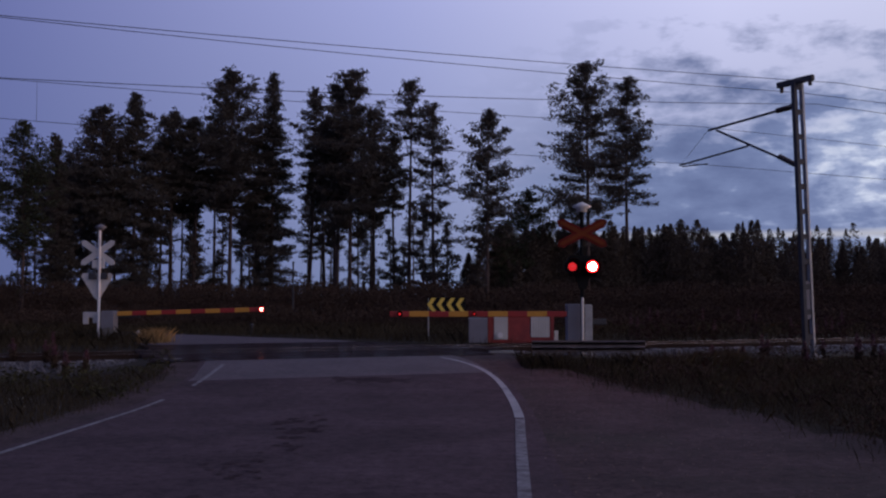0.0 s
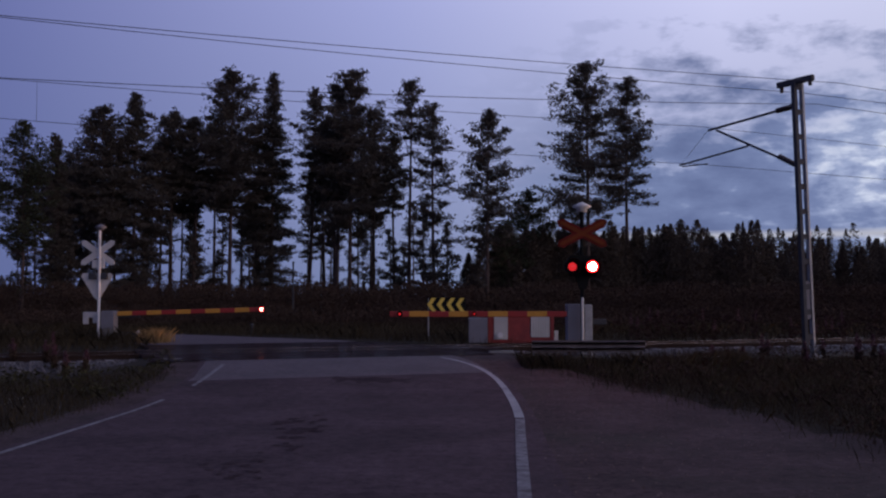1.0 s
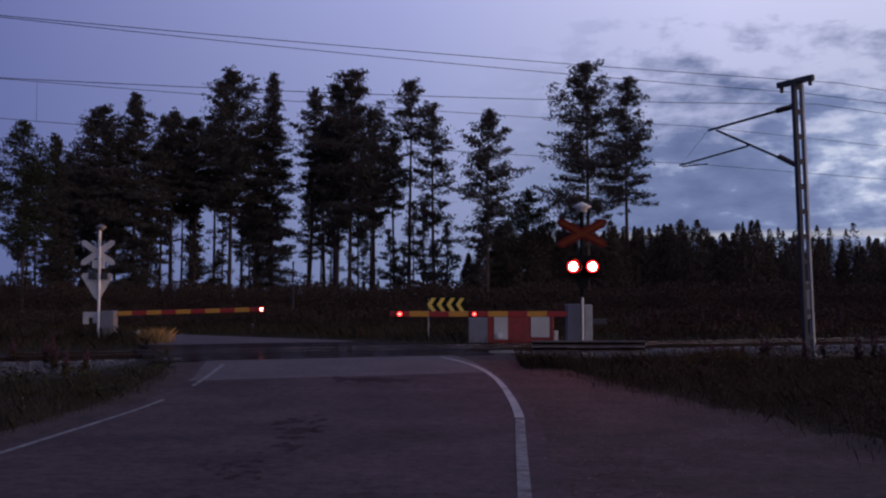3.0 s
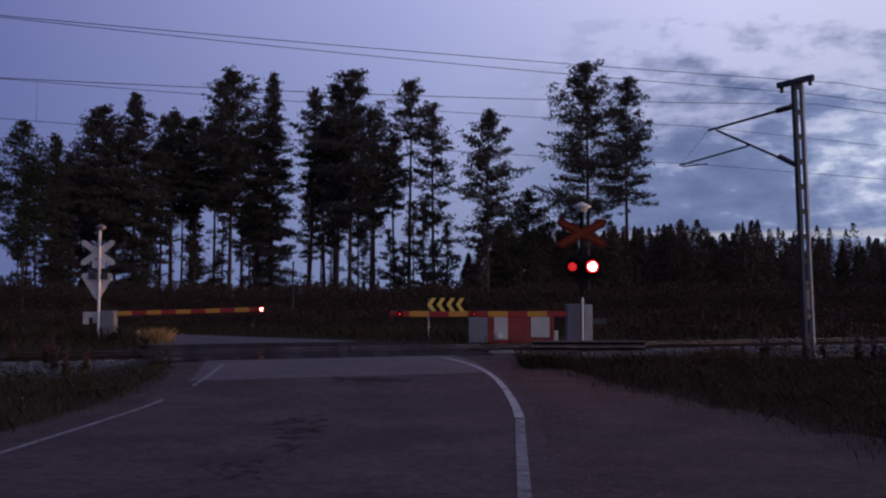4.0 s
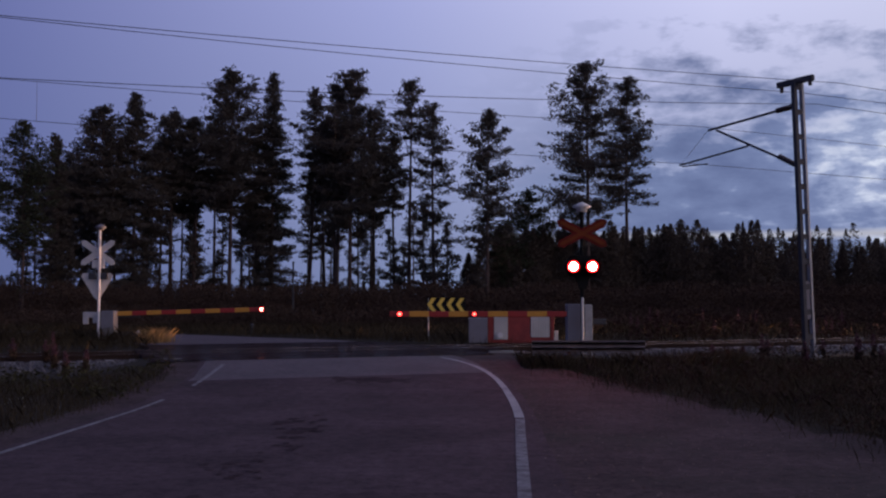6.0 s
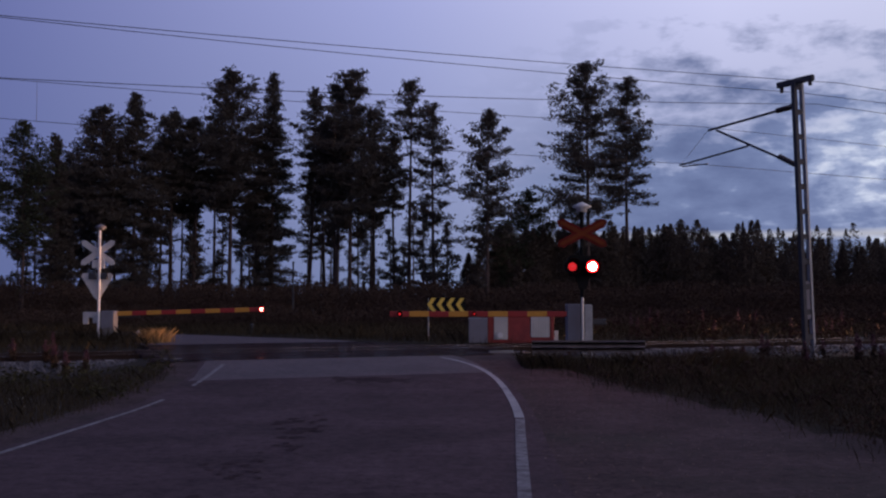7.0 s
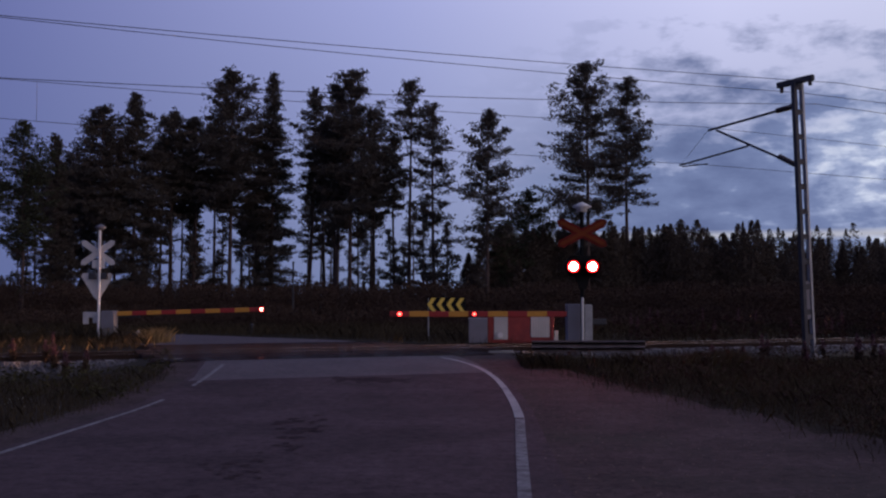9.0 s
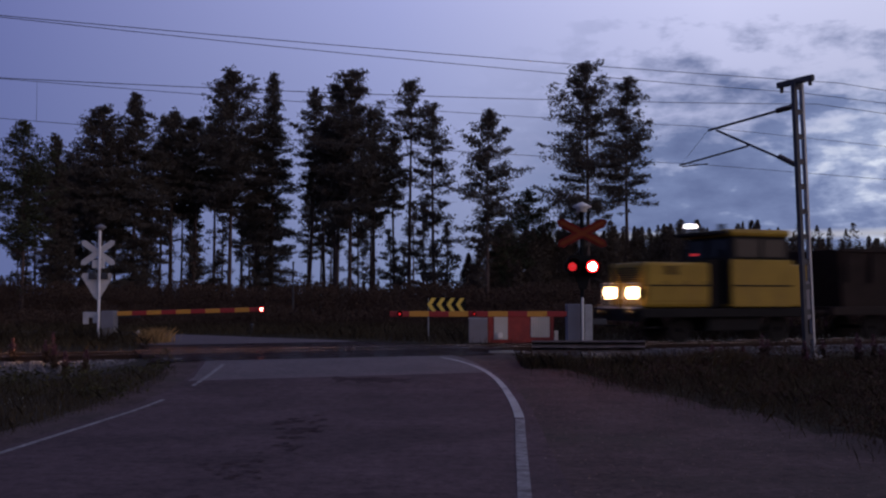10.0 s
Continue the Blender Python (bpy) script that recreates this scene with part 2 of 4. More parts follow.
def tube(bm, pts, radii, n=8, caps=True):
    pts = [Vector(p) for p in pts]
    if isinstance(radii, (int, float)):
        radii = [radii] * len(pts)
    rings = []
    for i, p in enumerate(pts):
        d = (pts[min(i + 1, len(pts) - 1)] - pts[max(i - 1, 0)]).normalized()
        a = d.orthogonal().normalized() if i == 0 else (a - d * a.dot(d)).normalized()
        b = d.cross(a)
        rings.append([bm.verts.new(p + (a * math.cos(2 * math.pi * k / n) + b * math.sin(2 * math.pi * k / n)) * radii[i]) for k in range(n)])
    for r0, r1 in zip(rings, rings[1:]):
        for k in range(n):
            bm.faces.new((r0[k], r0[(k + 1) % n], r1[(k + 1) % n], r1[k]))
    if caps:
        bm.faces.new(rings[0][::-1])
        bm.faces.new(rings[-1])
    return bm


def plate(bm, outline, thick, m=None):
    """A flat plate in the x-z plane, its face at y = 0 and its back at y = thick."""
    front = [Vector((x, 0, z)) for x, z in outline]
    back = [Vector((x, thick, z)) for x, z in outline]
    if m is not None:
        front, back = [m @ v for v in front], [m @ v for v in back]
    f, b = [bm.verts.new(v) for v in front], [bm.verts.new(v) for v in back]
    bm.faces.new(f)
    bm.faces.new(b[::-1])
    for i in range(len(f)):
        j = (i + 1) % len(f)
        bm.faces.new((f[i], b[i], b[j], f[j]))
    return bm


def soup(name, verts, sides, material, parent=None):
    """One mesh of many loose faces of that many sides each."""
    verts = np.asarray(verts, dtype=np.float32).reshape(-1, 3)
    nf = len(verts) // sides
    me = bpy.data.meshes.new(name)
    me.vertices.add(len(verts))
    me.vertices.foreach_set("co", verts.ravel())
    me.loops.add(nf * sides)
    me.loops.foreach_set("vertex_index", np.arange(nf * sides, dtype=np.int32))
    me.polygons.add(nf)
    me.polygons.foreach_set("loop_start", np.arange(0, nf * sides, sides, dtype=np.int32))
    me.update(calc_edges=True)
    me.validate()
    me.materials.append(M[material])
    ob = new(name, me)
    ob.parent = parent
    return ob


def tufts(centres, size, count, flat=0.0, thin=1.0):
    """count small triangles about each centre, pointing all ways."""
    c = np.repeat(np.asarray(centres), count, axis=0)
    k = len(c)
    d = rng.normal(size=(k, 3))
    d[:, 2] = d[:, 2] * (1 - flat) + 0.25
    d /= np.linalg.norm(d, axis=1)[:, None]
    e = np.cross(d, rng.normal(size=(k, 3)))
    e /= np.linalg.norm(e, axis=1)[:, None] + 1e-6
    ln = size * rng.uniform(0.6, 1.3, (k, 1))
    wd = ln * rng.uniform(0.22, 0.42, (k, 1)) * thin
    base = c - d * ln * 0.3
    return np.stack([base + e * wd, base - e * wd, c + d * ln], axis=1).reshape(-1, 3)


# ---- the lie of the land ----
ROAD_Y = [-60, 0, 12, 18, 22, 26, 30, 34, 38, 42, 45, 47.5, 50, 56]
ROAD_X = [-4.5, -2.4, -2.12, -1.9, -1.93, -2.55, -3.5, -5.2, -8.2, -12.5, -17.5, -23, -32, -70]


def road_x(y):
    return np.interp(y, ROAD_Y, ROAD_X)


def smooth_step(a, b, v):
    t = np.clip((v - a) / (b - a), 0, 1)
    return t * t * (3 - 2 * t)


def across(x, y):
    return -0.361 * x + 0.9326 * (y - 32.63)


def road_z(x, y):
    q = across(x, y)
    return 0.285 * smooth_step(-13, -3.5, q) - 0.06 * smooth_step(5, 12, q)


def land_z(x, y):
    q = across(x, y)
    off = 0.2 * smooth_step(2, 6, q)
    away = np.abs(x - road_x(y)) * np.where(y > 36, 0.75, 1.0)
    w = smooth_step(4.0, 6.6, away)
    bumps = 0.05 * np.sin(x * 0.9 + 1.3) * np.cos(y * 0.7) * smooth_step(5, 9, away)
    return road_z(x, y) * (1 - w) + (off + bumps) * w


def right_edge(y):
    return np.interp(y, [-40, 10, 14, 19, 27, 30], [7, 5.6, 5.5, 4.3, 2.1, 1.6])


def make_ground():
    xs = np.concatenate([[-4000, -1500, -600, -250, -120, -70], np.arange(-45, 45.1, 0.75), [70, 120, 250, 600, 1500, 4000]])
    ys = np.concatenate([[-4000, -1000, -200, -60, -20], np.arange(-5, 62, 0.75), [66, 72, 80, 95, 120, 180, 350, 800, 2000, 4500]])
    gx, gy = np.meshgrid(xs, ys)
    gz = land_z(gx, gy)
    inside = (gx > road_x(gy) - 4.3) & (gx < np.maximum(right_edge(gy), road_x(gy) + 4.0) - 0.2)
    gz = gz - 0.09 * inside
    v = np.stack([gx, gy, gz], -1).reshape(-1, 3)
    nx = len(xs)
    faces = [(j * nx + i, j * nx + i + 1, (j + 1) * nx + i + 1, (j + 1) * nx + i) for j in range(len(ys) - 1) for i in range(nx - 1)]
    me = bpy.data.meshes.new("ground")
    me.from_pydata(v.tolist(), [], faces)
    me.materials.append(M["ground"])
    me.polygons.foreach_set("use_smooth", [True] * len(faces))
    tagged(new("ground", me), "grassy soil verge and forest floor at dusk", "ground", kind="structure")


def strip(name, ys, left, right, lift, material, cols=6, label="", category="", zf=None):
    """A surface between two lines along y, laid on the road's slope."""
    bm = bmesh.new()
    rows = []
    for y in ys:
        a, b = left(y), right(y)
        row = []
        for k in range(cols + 1):
            x = a + (b - a) * k / cols
            row.append(bm.verts.new((x, y, float((zf or road_z)(x, y)) + lift)))
        rows.append(row)
    for r0, r1 in zip(rows, rows[1:]):
        for k in range(cols):
            bm.faces.new((r0[k], r0[k + 1], r1[k + 1], r1[k]))
    for f in bm.faces:
        f.normal_update()
        if f.normal.z < 0:
            f.normal_flip()
    me = bpy.data.meshes.new(name)
    bm.to_mesh(me)
    bm.free()
    me.materials.append(M[material])
    ob = new(name, me)
    return tagged(ob, label, category, kind="structure")


def path_strip(name, t0, t1, w0, w1, lift, material, label, category, steps=60):
    """A surface along the road's centre line, between two offsets from it."""
    cy = np.array(ROAD_Y)
    cx = np.array(ROAD_X)
    arc = np.concatenate([[0], np.cumsum(np.hypot(np.diff(cx), np.diff(cy)))])
    off0 = np.interp(0, cy, arc)
    bm = bmesh.new()
    rows = []
    for t in np.linspace(t0, t1, steps):
        def at(s):
            ds = np.array([-1.5, 0, 1.5])
            return np.interp(s + off0 + ds, arc, cx).mean(), np.interp(s + off0 + ds, arc, cy).mean()
        (x0, y0), (x1, y1) = at(t - 0.4), at(t + 0.4)
        d = math.hypot(x1 - x0, y1 - y0)
        nx, ny = (y1 - y0) / d, -(x1 - x0) / d
        x, y = (x0 + x1) / 2, (y0 + y1) / 2
        row = []
        g = (t - t0) / (t1 - t0)
        g = g * g
        a, b = (v if isinstance(v, (int, float)) else v[0] + (v[1] - v[0]) * g for v in (w0, w1))
        for k in range(7):
            w = a + (b - a) * k / 6
            px, py = x + nx * w, y + ny * w
            row.append(bm.verts.new((px, py, float(road_z(px, py)) + lift)))
        rows.append(row)
    for r0, r1 in zip(rows, rows[1:]):
        for k in range(6):
            bm.faces.new((r0[k], r0[k + 1], r1[k + 1], r1[k]))
    me = bpy.data.meshes.new(name)
    bm.to_mesh(me)
    bm.free()
    me.materials.append(M[material])
    return tagged(new(name, me), label, category, kind="structure")


def track_band(name, q0, q1, w0, w1, lift, material, label, rows):
    """A surface across the road whose ends lie parallel to the track."""
    bm = bmesh.new()
    grid = []
    for q in np.linspace(q0, q1, rows):
        row = []
        for k in range(13):
            w = w0 + (w1 - w0) * k / 12
            y = 30.0
            for _ in range(30):
                x = float(road_x(y)) + w
                y = 32.63 + (q + 0.361 * x) / 0.9326
            row.append(bm.verts.new((x, y, float(road_z(x, y)) + lift)))
        grid.append(row)
    for r0, r1 in zip(grid, grid[1:]):
        for k in range(12):
            bm.faces.new((r0[k], r0[k + 1], r1[k + 1], r1[k]))
    me = bpy.data.meshes.new(name)
    bm.to_mesh(me)
    bm.free()
    me.materials.append(M[material])
    return tagged(new(name, me), label, "road", kind="structure")


def edge_line(name, ys, xs, w0, w1, material, label):
    """A painted line through a few points, narrowing or widening along its way."""
    fit = np.polyfit(ys, xs, min(4, len(ys) - 1))
    y = np.linspace(ys[0], ys[-1], 40)
    half = np.linspace(w0, w1, 40) / 2
    lean = np.hypot(1, np.polyval(np.polyder(fit), y))
    mid = np.polyval(fit, y)
    return strip(name, y, lambda v: float(np.interp(v, y, mid - half * lean)), lambda v: float(np.interp(v, y, mid + half * lean)), 0.008, material, 2, label, "road marking")


def make_roads():
    ys = np.concatenate([np.arange(-40, 0, 5), np.arange(0, 29.6, 0.6)])
    strip("gravel_shoulder", ys, lambda y: road_x(y) + 2.8, lambda y: float(np.interp(y, [-40, 10, 14, 19, 27, 30], [7, 5.6, 5.5, 4.3, 2.1, 1.6])) + 0.25, -0.012, "gravel",
          label="grey-brown gravel shoulder beside the road", category="shoulder", cols=10)
    strip("gravel_verge", ys, lambda y: road_x(y) - 4.1, lambda y: road_x(y) - 2.8, -0.014, "gravel", label="narrow gravel verge along the road edge", category="shoulder", cols=3)
    path_strip("road", -50, 26.6, -3.35, 3.4, 0.0, "asphalt", "worn purple-grey asphalt road with patches", "road", 90)
    path_strip("road_beyond", 35.0, 95, -3.6, 3.4, 0.002, "pale_asphalt", "pale asphalt road bending away past the crossing", "road", 60)
    track_band("road_crossing", -4.3, 4.7, -4.7, 4.6, 0.006, "dark_asphalt", "dark smooth asphalt over the level crossing", 18)
    track_band("road_patch", -8.5, -4.28, -3.3, 3.35, 0.003, "pale_asphalt", "paler resurfaced asphalt before the crossing", 8)
    # small ragged tar stains, strewn along two worn tracks
    r = np.random.default_rng(3)
    bm = bmesh.new()
    for i in range(100):
        if i < 45:
            x, y, w = r.uniform(-2.3, -0.7), 22.2 + r.normal(0, 0.14), r.uniform(0.06, 0.24)
            w *= 1.5 if -1.7 < x < -1.0 else 0.6
        else:
            k = r.random()
            x, y, w = -1.95 - 0.25 * k + r.normal(0, 0.2), 16.2 - 6.0 * k + r.normal(0, 0.35), r.uniform(0.02, 0.1) * (1.5 if k < 0.35 else 0.9)
        ring = []
        for j in range(14):
            a = j * math.pi / 7
            g = r.uniform(0.45, 1.2)
            px, py = x + w * g * math.cos(a), y + w * g * 1.3 * math.sin(a)
            ring.append(bm.verts.new((px, py, float(road_z(px, py)) + 0.004 + 0.00003 * i)))
        bm.faces.new(ring)
    for f in bm.faces:
        f.normal_update()
    tagged(part("tar_stains", bm, "stain"), "dark ragged tar stains on worn asphalt", "road stain", kind="stuff")
    # worn white edge lines
    edge_line("road_marking_1", (6.0, 9.82, 13.19, 15.95), (0.5, 0.76, 0.98, 1.17), 0.13, 0.14, "paint_worn", "worn white edge line on asphalt")
    edge_line("road_marking_2", (16.1, 18.5, 21.46, 24.4, 26.87, 27.3), (1.17, 1.24, 1.21, 0.93, 0.16, -0.02), 0.15, 0.11, "paint_line", "white edge line curving to the crossing")
    edge_line("road_marking_3", (8.0, 12.48, 18.65), (-5.5, -5.25, -4.96), 0.1, 0.09, "paint_worn", "worn white edge line on asphalt")
    edge_line("road_marking_4", (20.7, 22.8, 24.9), (-4.93, -5.03, -5.2), 0.09, 0.1, "paint_worn", "white edge line broken by gravel")


def loose_gravel():
    n = 5200
    y = rng.uniform(7.5, 27, n)
    lo, hi = road_x(y) + 3.25, right_edge(y) + 0.1
    x = lo + (hi - lo) * rng.random(n)
    c = np.stack([x, y, road_z(x, y)], 1)
    size = 0.006 + 0.016 * rng.random((n, 1, 1)) ** 2.2
    v = np.array([(1, 0, 0), (-0.5, 0.87, 0), (-0.5, -0.87, 0), (0, 0, 0.8)])[None] * size * rng.uniform(0.7, 1.3, (n, 4, 1)) + c[:, None]
    me = bpy.data.meshes.new("loose_gravel")
    me.from_pydata(v.reshape(-1, 3).tolist(), [], [tuple(i * 4 + a for a in f) for i in range(n) for f in ((0, 1, 3), (1, 2, 3), (2, 0, 3))])
    me.materials.append(M["gravel_stone"])
    tagged(new("loose_gravel", me), "loose grey gravel stones on the shoulder", "gravel", kind="stuff")


make_ground()
make_roads()
loose_gravel()


# ---- railway ----
def rails():
    for side, q in (("near", -0.787), ("far", 0.787)):
        rail = thing("rail", T, "rusty steel rail with a polished head", "rail", "rails of the track", "structure")
        prof = [(-0.07, 0.13), (0.07, 0.13), (0.07, 0.145), (0.012, 0.16), (0.012, 0.255), (0.035, 0.262), (0.035, 0.296), (-0.035, 0.296), (-0.035, 0.262), (-0.012, 0.255), (-0.012, 0.16), (-0.07, 0.145)]
        bm = bmesh.new()
        ends = [[bm.verts.new((u, q + a, b)) for a, b in prof] for u in (-160, 300)]
        for i in range(len(prof)):
            j = (i + 1) % len(prof)
            bm.faces.new((ends[0][i], ends[0][j], ends[1][j], ends[1][i]))
        part("rail_body", bm, "rail", rail)
        part("rail_head", box(bmesh.new(), (70, q, 0.298), (460, 0.056, 0.008)), "rail_head", rail, "polished steel running surface")


def ballast():
    bm = bmesh.new()
    prof = [(-3.5, -0.12), (-1.95, 0.13), (1.95, 0.13), (3.2, -0.06)]
    for u0, u1 in ((-160, -9.3), (2.2, 300)):
        a, b = ([bm.verts.new((u, q, z)) for q, z in prof] for u in (u0, u1))
        for i in range(3):
            bm.faces.new((a[i], b[i], b[i + 1], a[i + 1]))
        bm.faces.new(a)
        bm.faces.new(b[::-1])
    part("ballast_bed", bm, "ballast_bed", None, at=T)
    tagged(bpy.data.objects["ballast_bed"], "bed of grey crushed stone under the track", "ballast", kind="structure")
    # loose stones over the slope that faces the road
    n = 9000
    u = np.concatenate([rng.uniform(-30, -8.8, n // 2), rng.uniform(1.8, 34, n // 2)])
    q = rng.uniform(-3.7, 1.9, n)
    z = np.interp(q, [-3.7, -3.5, -1.95, 2], [-0.04, -0.03, 0.13, 0.13])
    c = np.stack([u, q, z], 1)
    oct_v = np.array([(1, 0, 0), (0, 1, 0), (-1, 0, 0), (0, -1, 0), (0, 0, 1), (0, 0, -1)], float)
    oct_f = [(0, 1, 4), (1, 2, 4), (2, 3, 4), (3, 0, 4), (1, 0, 5), (2, 1, 5), (3, 2, 5), (0, 3, 5)]
    v = oct_v[None] * rng.uniform(0.03, 0.075, (n, 6, 1)) + c[:, None]
    me = bpy.data.meshes.new("ballast_stones")
    me.from_pydata(v.reshape(-1, 3).tolist(), [], [tuple(i * 6 + a for a in f) for i in range(n) for f in oct_f])
    me.materials.append(M["ballast"])
    ob = new("ballast_stones", me)
    ob.matrix_basis = T
    tagged(ob, "loose grey granite ballast stones along the track", "ballast", kind="stuff")


def sleepers():
    bm = box(bmesh.new(), (0, 0, 0), (0.25, 2.6, 0.2), 0.02)
    me = finish("sleeper", bm, "concrete")
    for i in range(90):
        u = -24 + i * 0.61
        if -9.2 < u < 2.1:
            continue
        ob = new("sleeper", me)
        ob.matrix_basis = T @ pose(u, 0, 0.055)
        tagged(ob, "grey concrete railway sleeper in ballast", "sleeper", "sleepers of the track")


def crossing_panels():
    me = finish("crossing_panel", box(bmesh.new(), (0, 0, 0), (1.16, 1.36, 0.1), 0.015), "rubber")
    me2 = finish("crossing_panel_side", box(bmesh.new(), (0, 0, 0), (1.16, 0.62, 0.1), 0.015), "rubber")
    deck = thing("crossing_deck", T, "black rubber panels between and beside the rails", "crossing deck", kind="structure")
    for i in range(9):
        u = -8.6 + i * 1.18
        for q, m in ((0, me), (-1.16, me2), (1.16, me2)):
            ob = new("crossing_panel", m)
            ob.parent = deck
            ob.matrix_basis = pose(u, q, 0.25)


rails()
ballast()
sleepers()
crossing_panels()


# ---- overhead line ----
def catenary_mast():
    mast = thing("catenary_mast", T @ pose(8.88, -6.2, 0.0), "grey steel lattice mast with bracket for overhead line", "mast")
    lean = pose(0, 0, 0, 0, -2.0, -6)
    # left upright dark, right one pale: the side light is put into their colours
    for dx, mt, wide in ((-0.12, "dark_steel", 0.11), (0.125, "galvanised", 0.07)):
        bm = box(bmesh.new(), (dx, 0, 4.02), (wide, 0.16, 8.04), 0.01, lean)
        part("upright", bm, mt, mast, "steel channel upright")
    for k in range(11):
        bm = box(bmesh.new(), (0, -0.05, 0.7 + k * 0.72), (0.2, 0.012, 0.16), 0, lean)
        part("batten", bm, "dark_steel", mast)
    part("plate", box(bmesh.new(), (0, -0.02, 1.75), (0.14, 0.05, 1.1), 0.005, lean), "grey_box", mast, "grey plate between the uprights")
    part("footing", box(bmesh.new(), (0.08, 0, 0.02), (0.42, 0.42, 0.34), 0.03), "concrete", mast, "concrete footing")
    part("top_beam", box(bmesh.new(), (-0.29, 0.12, 8.08), (0.14, 1.35, 0.17), 0.02, pose(0, 0, 0, 0, 0, 6)), "dark_steel", mast, "dark steel cross beam")
    for q in (-0.5, 0.72):
        part("insulator", tube(bmesh.new(), [(-0.27, q, 7.86), (-0.27, q, 8.02)], [0.05, 0.06]), "insulator", mast)
    # bracket reaching over the track
    reach = 6.2
    steady = [((-0.26, 0.3, 7.38), (0.2, reach - 1.2, 7.42)), ((0.3, reach - 1.5, 7.38), (-0.2, 0.3, 5.7)), ((0.06, 2.75, 6.58), (0.1, reach + 0.35, 6.42)), ((0.1, reach + 0.2, 6.36), (0.3, reach - 1.0, 6.32))]
    for (a, b), r in zip(steady, (0.04, 0.04, 0.032, 0.02)):
        part("bracket_tube", tube(bmesh.new(), [a, b], r), "dark_steel", mast)
    part("dropper", tube(bmesh.new(), [(0.2, reach - 1.15, 7.42), (0.1, reach + 0.3, 6.42)], 0.006, 5), "wire", mast)
    for a, b in (((-0.26, 0.2, 7.38), (-0.2, 1.0, 7.39)), ((-0.2, 0.2, 5.66), (-0.18, 0.95, 6.0))):
        pts = [Vector(a).lerp(Vector(b), i / 12) for i in range(13)]
        part("insulator", tube(bmesh.new(), pts, [0.05 if i % 2 else 0.09 for i in range(13)]), "insulator", mast, "ribbed brown insulator")


def wire(name, q, pts, r=0.0085):
    """A wire along the track, through (along, height) pairs, hung in a shallow curve."""
    us = [p[0] for p in pts]
    fit = np.polyfit(us[:3], [p[1] for p in pts[:3]], 2)
    line = []
    for u in np.linspace(us[0] - 18, us[2], 40):
        line.append((u, q, float(np.polyval(fit, u))))
    line += [(u, q, z) for u, z in pts[3:]]
    ob = part(name, tube(bmesh.new(), line, r, 6), "wire", None, at=T)
    tagged(ob, "thin dark overhead wire strung between masts", "overhead wire", "overhead wires")


catenary_mast()
wire("contact_wire", 0.0, [(-12.74, 6.66), (2.15, 6.43), (9.45, 6.44), (17.7, 6.25), (40, 6.5), (70, 6.4)])
wire("catenary_wire", 0.0, [(-12.74, 7.74), (2.15, 7.68), (9.45, 7.76), (17.7, 7.5), (40, 7.2), (70, 7.7)])
for u, lo, hi in ((-11.9, 6.64, 7.73), (-3.5, 6.5, 7.65), (4.2, 6.43, 7.69)):
    tagged(part("dropper_wire", tube(bmesh.new(), [(u, 0, lo), (u, 0, hi)], 0.005, 5), "wire", None, at=T), "thin dropper wire between the overhead wires", "overhead wire", "overhead wires")
wire("feeder_wire", -5.35, [(-12.6, 8.09), (1.54, 7.91), (9.45, 7.95), (16, 7.75), (35, 7.4), (60, 8.0)])
wire("feeder_wire", -6.9, [(-12.5, 7.74), (0.72, 7.8), (9.45, 7.95), (16, 7.6), (35, 7.2), (60, 8.0)])
wire("earth_wire", -6.0, [(-12.5, 6.6), (-3.7, 6.85), (9.45, 7.5), (16, 7.2), (35, 6.8), (60, 7.4)])


# ---- crossing equipment ----
PERIOD, SHIFT = 0.758, -0.042
blinkers = []


def blinking_lamp(parent, at, inside, r, material, phase, name="bulb", core=0.72):
    """A lit disc that draws back into its closed housing when the lamp goes dark."""
    bm = bmesh.new()
    rings = [(0.0, -0.012), (core * r, -0.011), (r, -0.004), (r, 0.006)]
    loops = [[bm.verts.new((d * math.cos(k * math.pi / 12), y, d * math.sin(k * math.pi / 12))) for k in range(24)] for d, y in rings[1:]]
    for k in range(24):
        j = (k + 1) % 24
        bm.faces.new((loops[0][k], loops[0][j], loops[1][j], loops[1][k])).material_index = 1
        bm.faces.new((loops[1][k], loops[1][j], loops[2][j], loops[2][k])).material_index = 2
    bm.faces.new(loops[0])
    bm.faces.new(loops[2]).material_index = 2
    bulb = part(name, bm, material, parent, "glowing red lamp disc")
    bulb.data.materials.append(M["halo_rim"])
    bulb.data.materials.append(M["sign_black"])
    blinkers.append((bulb, at, inside, phase))
    bulb.matrix_basis = at


def crossbuck(bm, length, wide, angle, thick):
    for s in (-1, 1):
        m = Matrix.Translation((0, 0.012 * s, 0)) @ Matrix.Rotation(radians(angle * s), 4, "Y")
        h, w = length / 2, wide / 2
        plate(bm, [(-h, 0), (-h + w, -w), (h - w, -w), (h, 0), (h - w, w), (-h + w, w)], thick, m)
    return bm


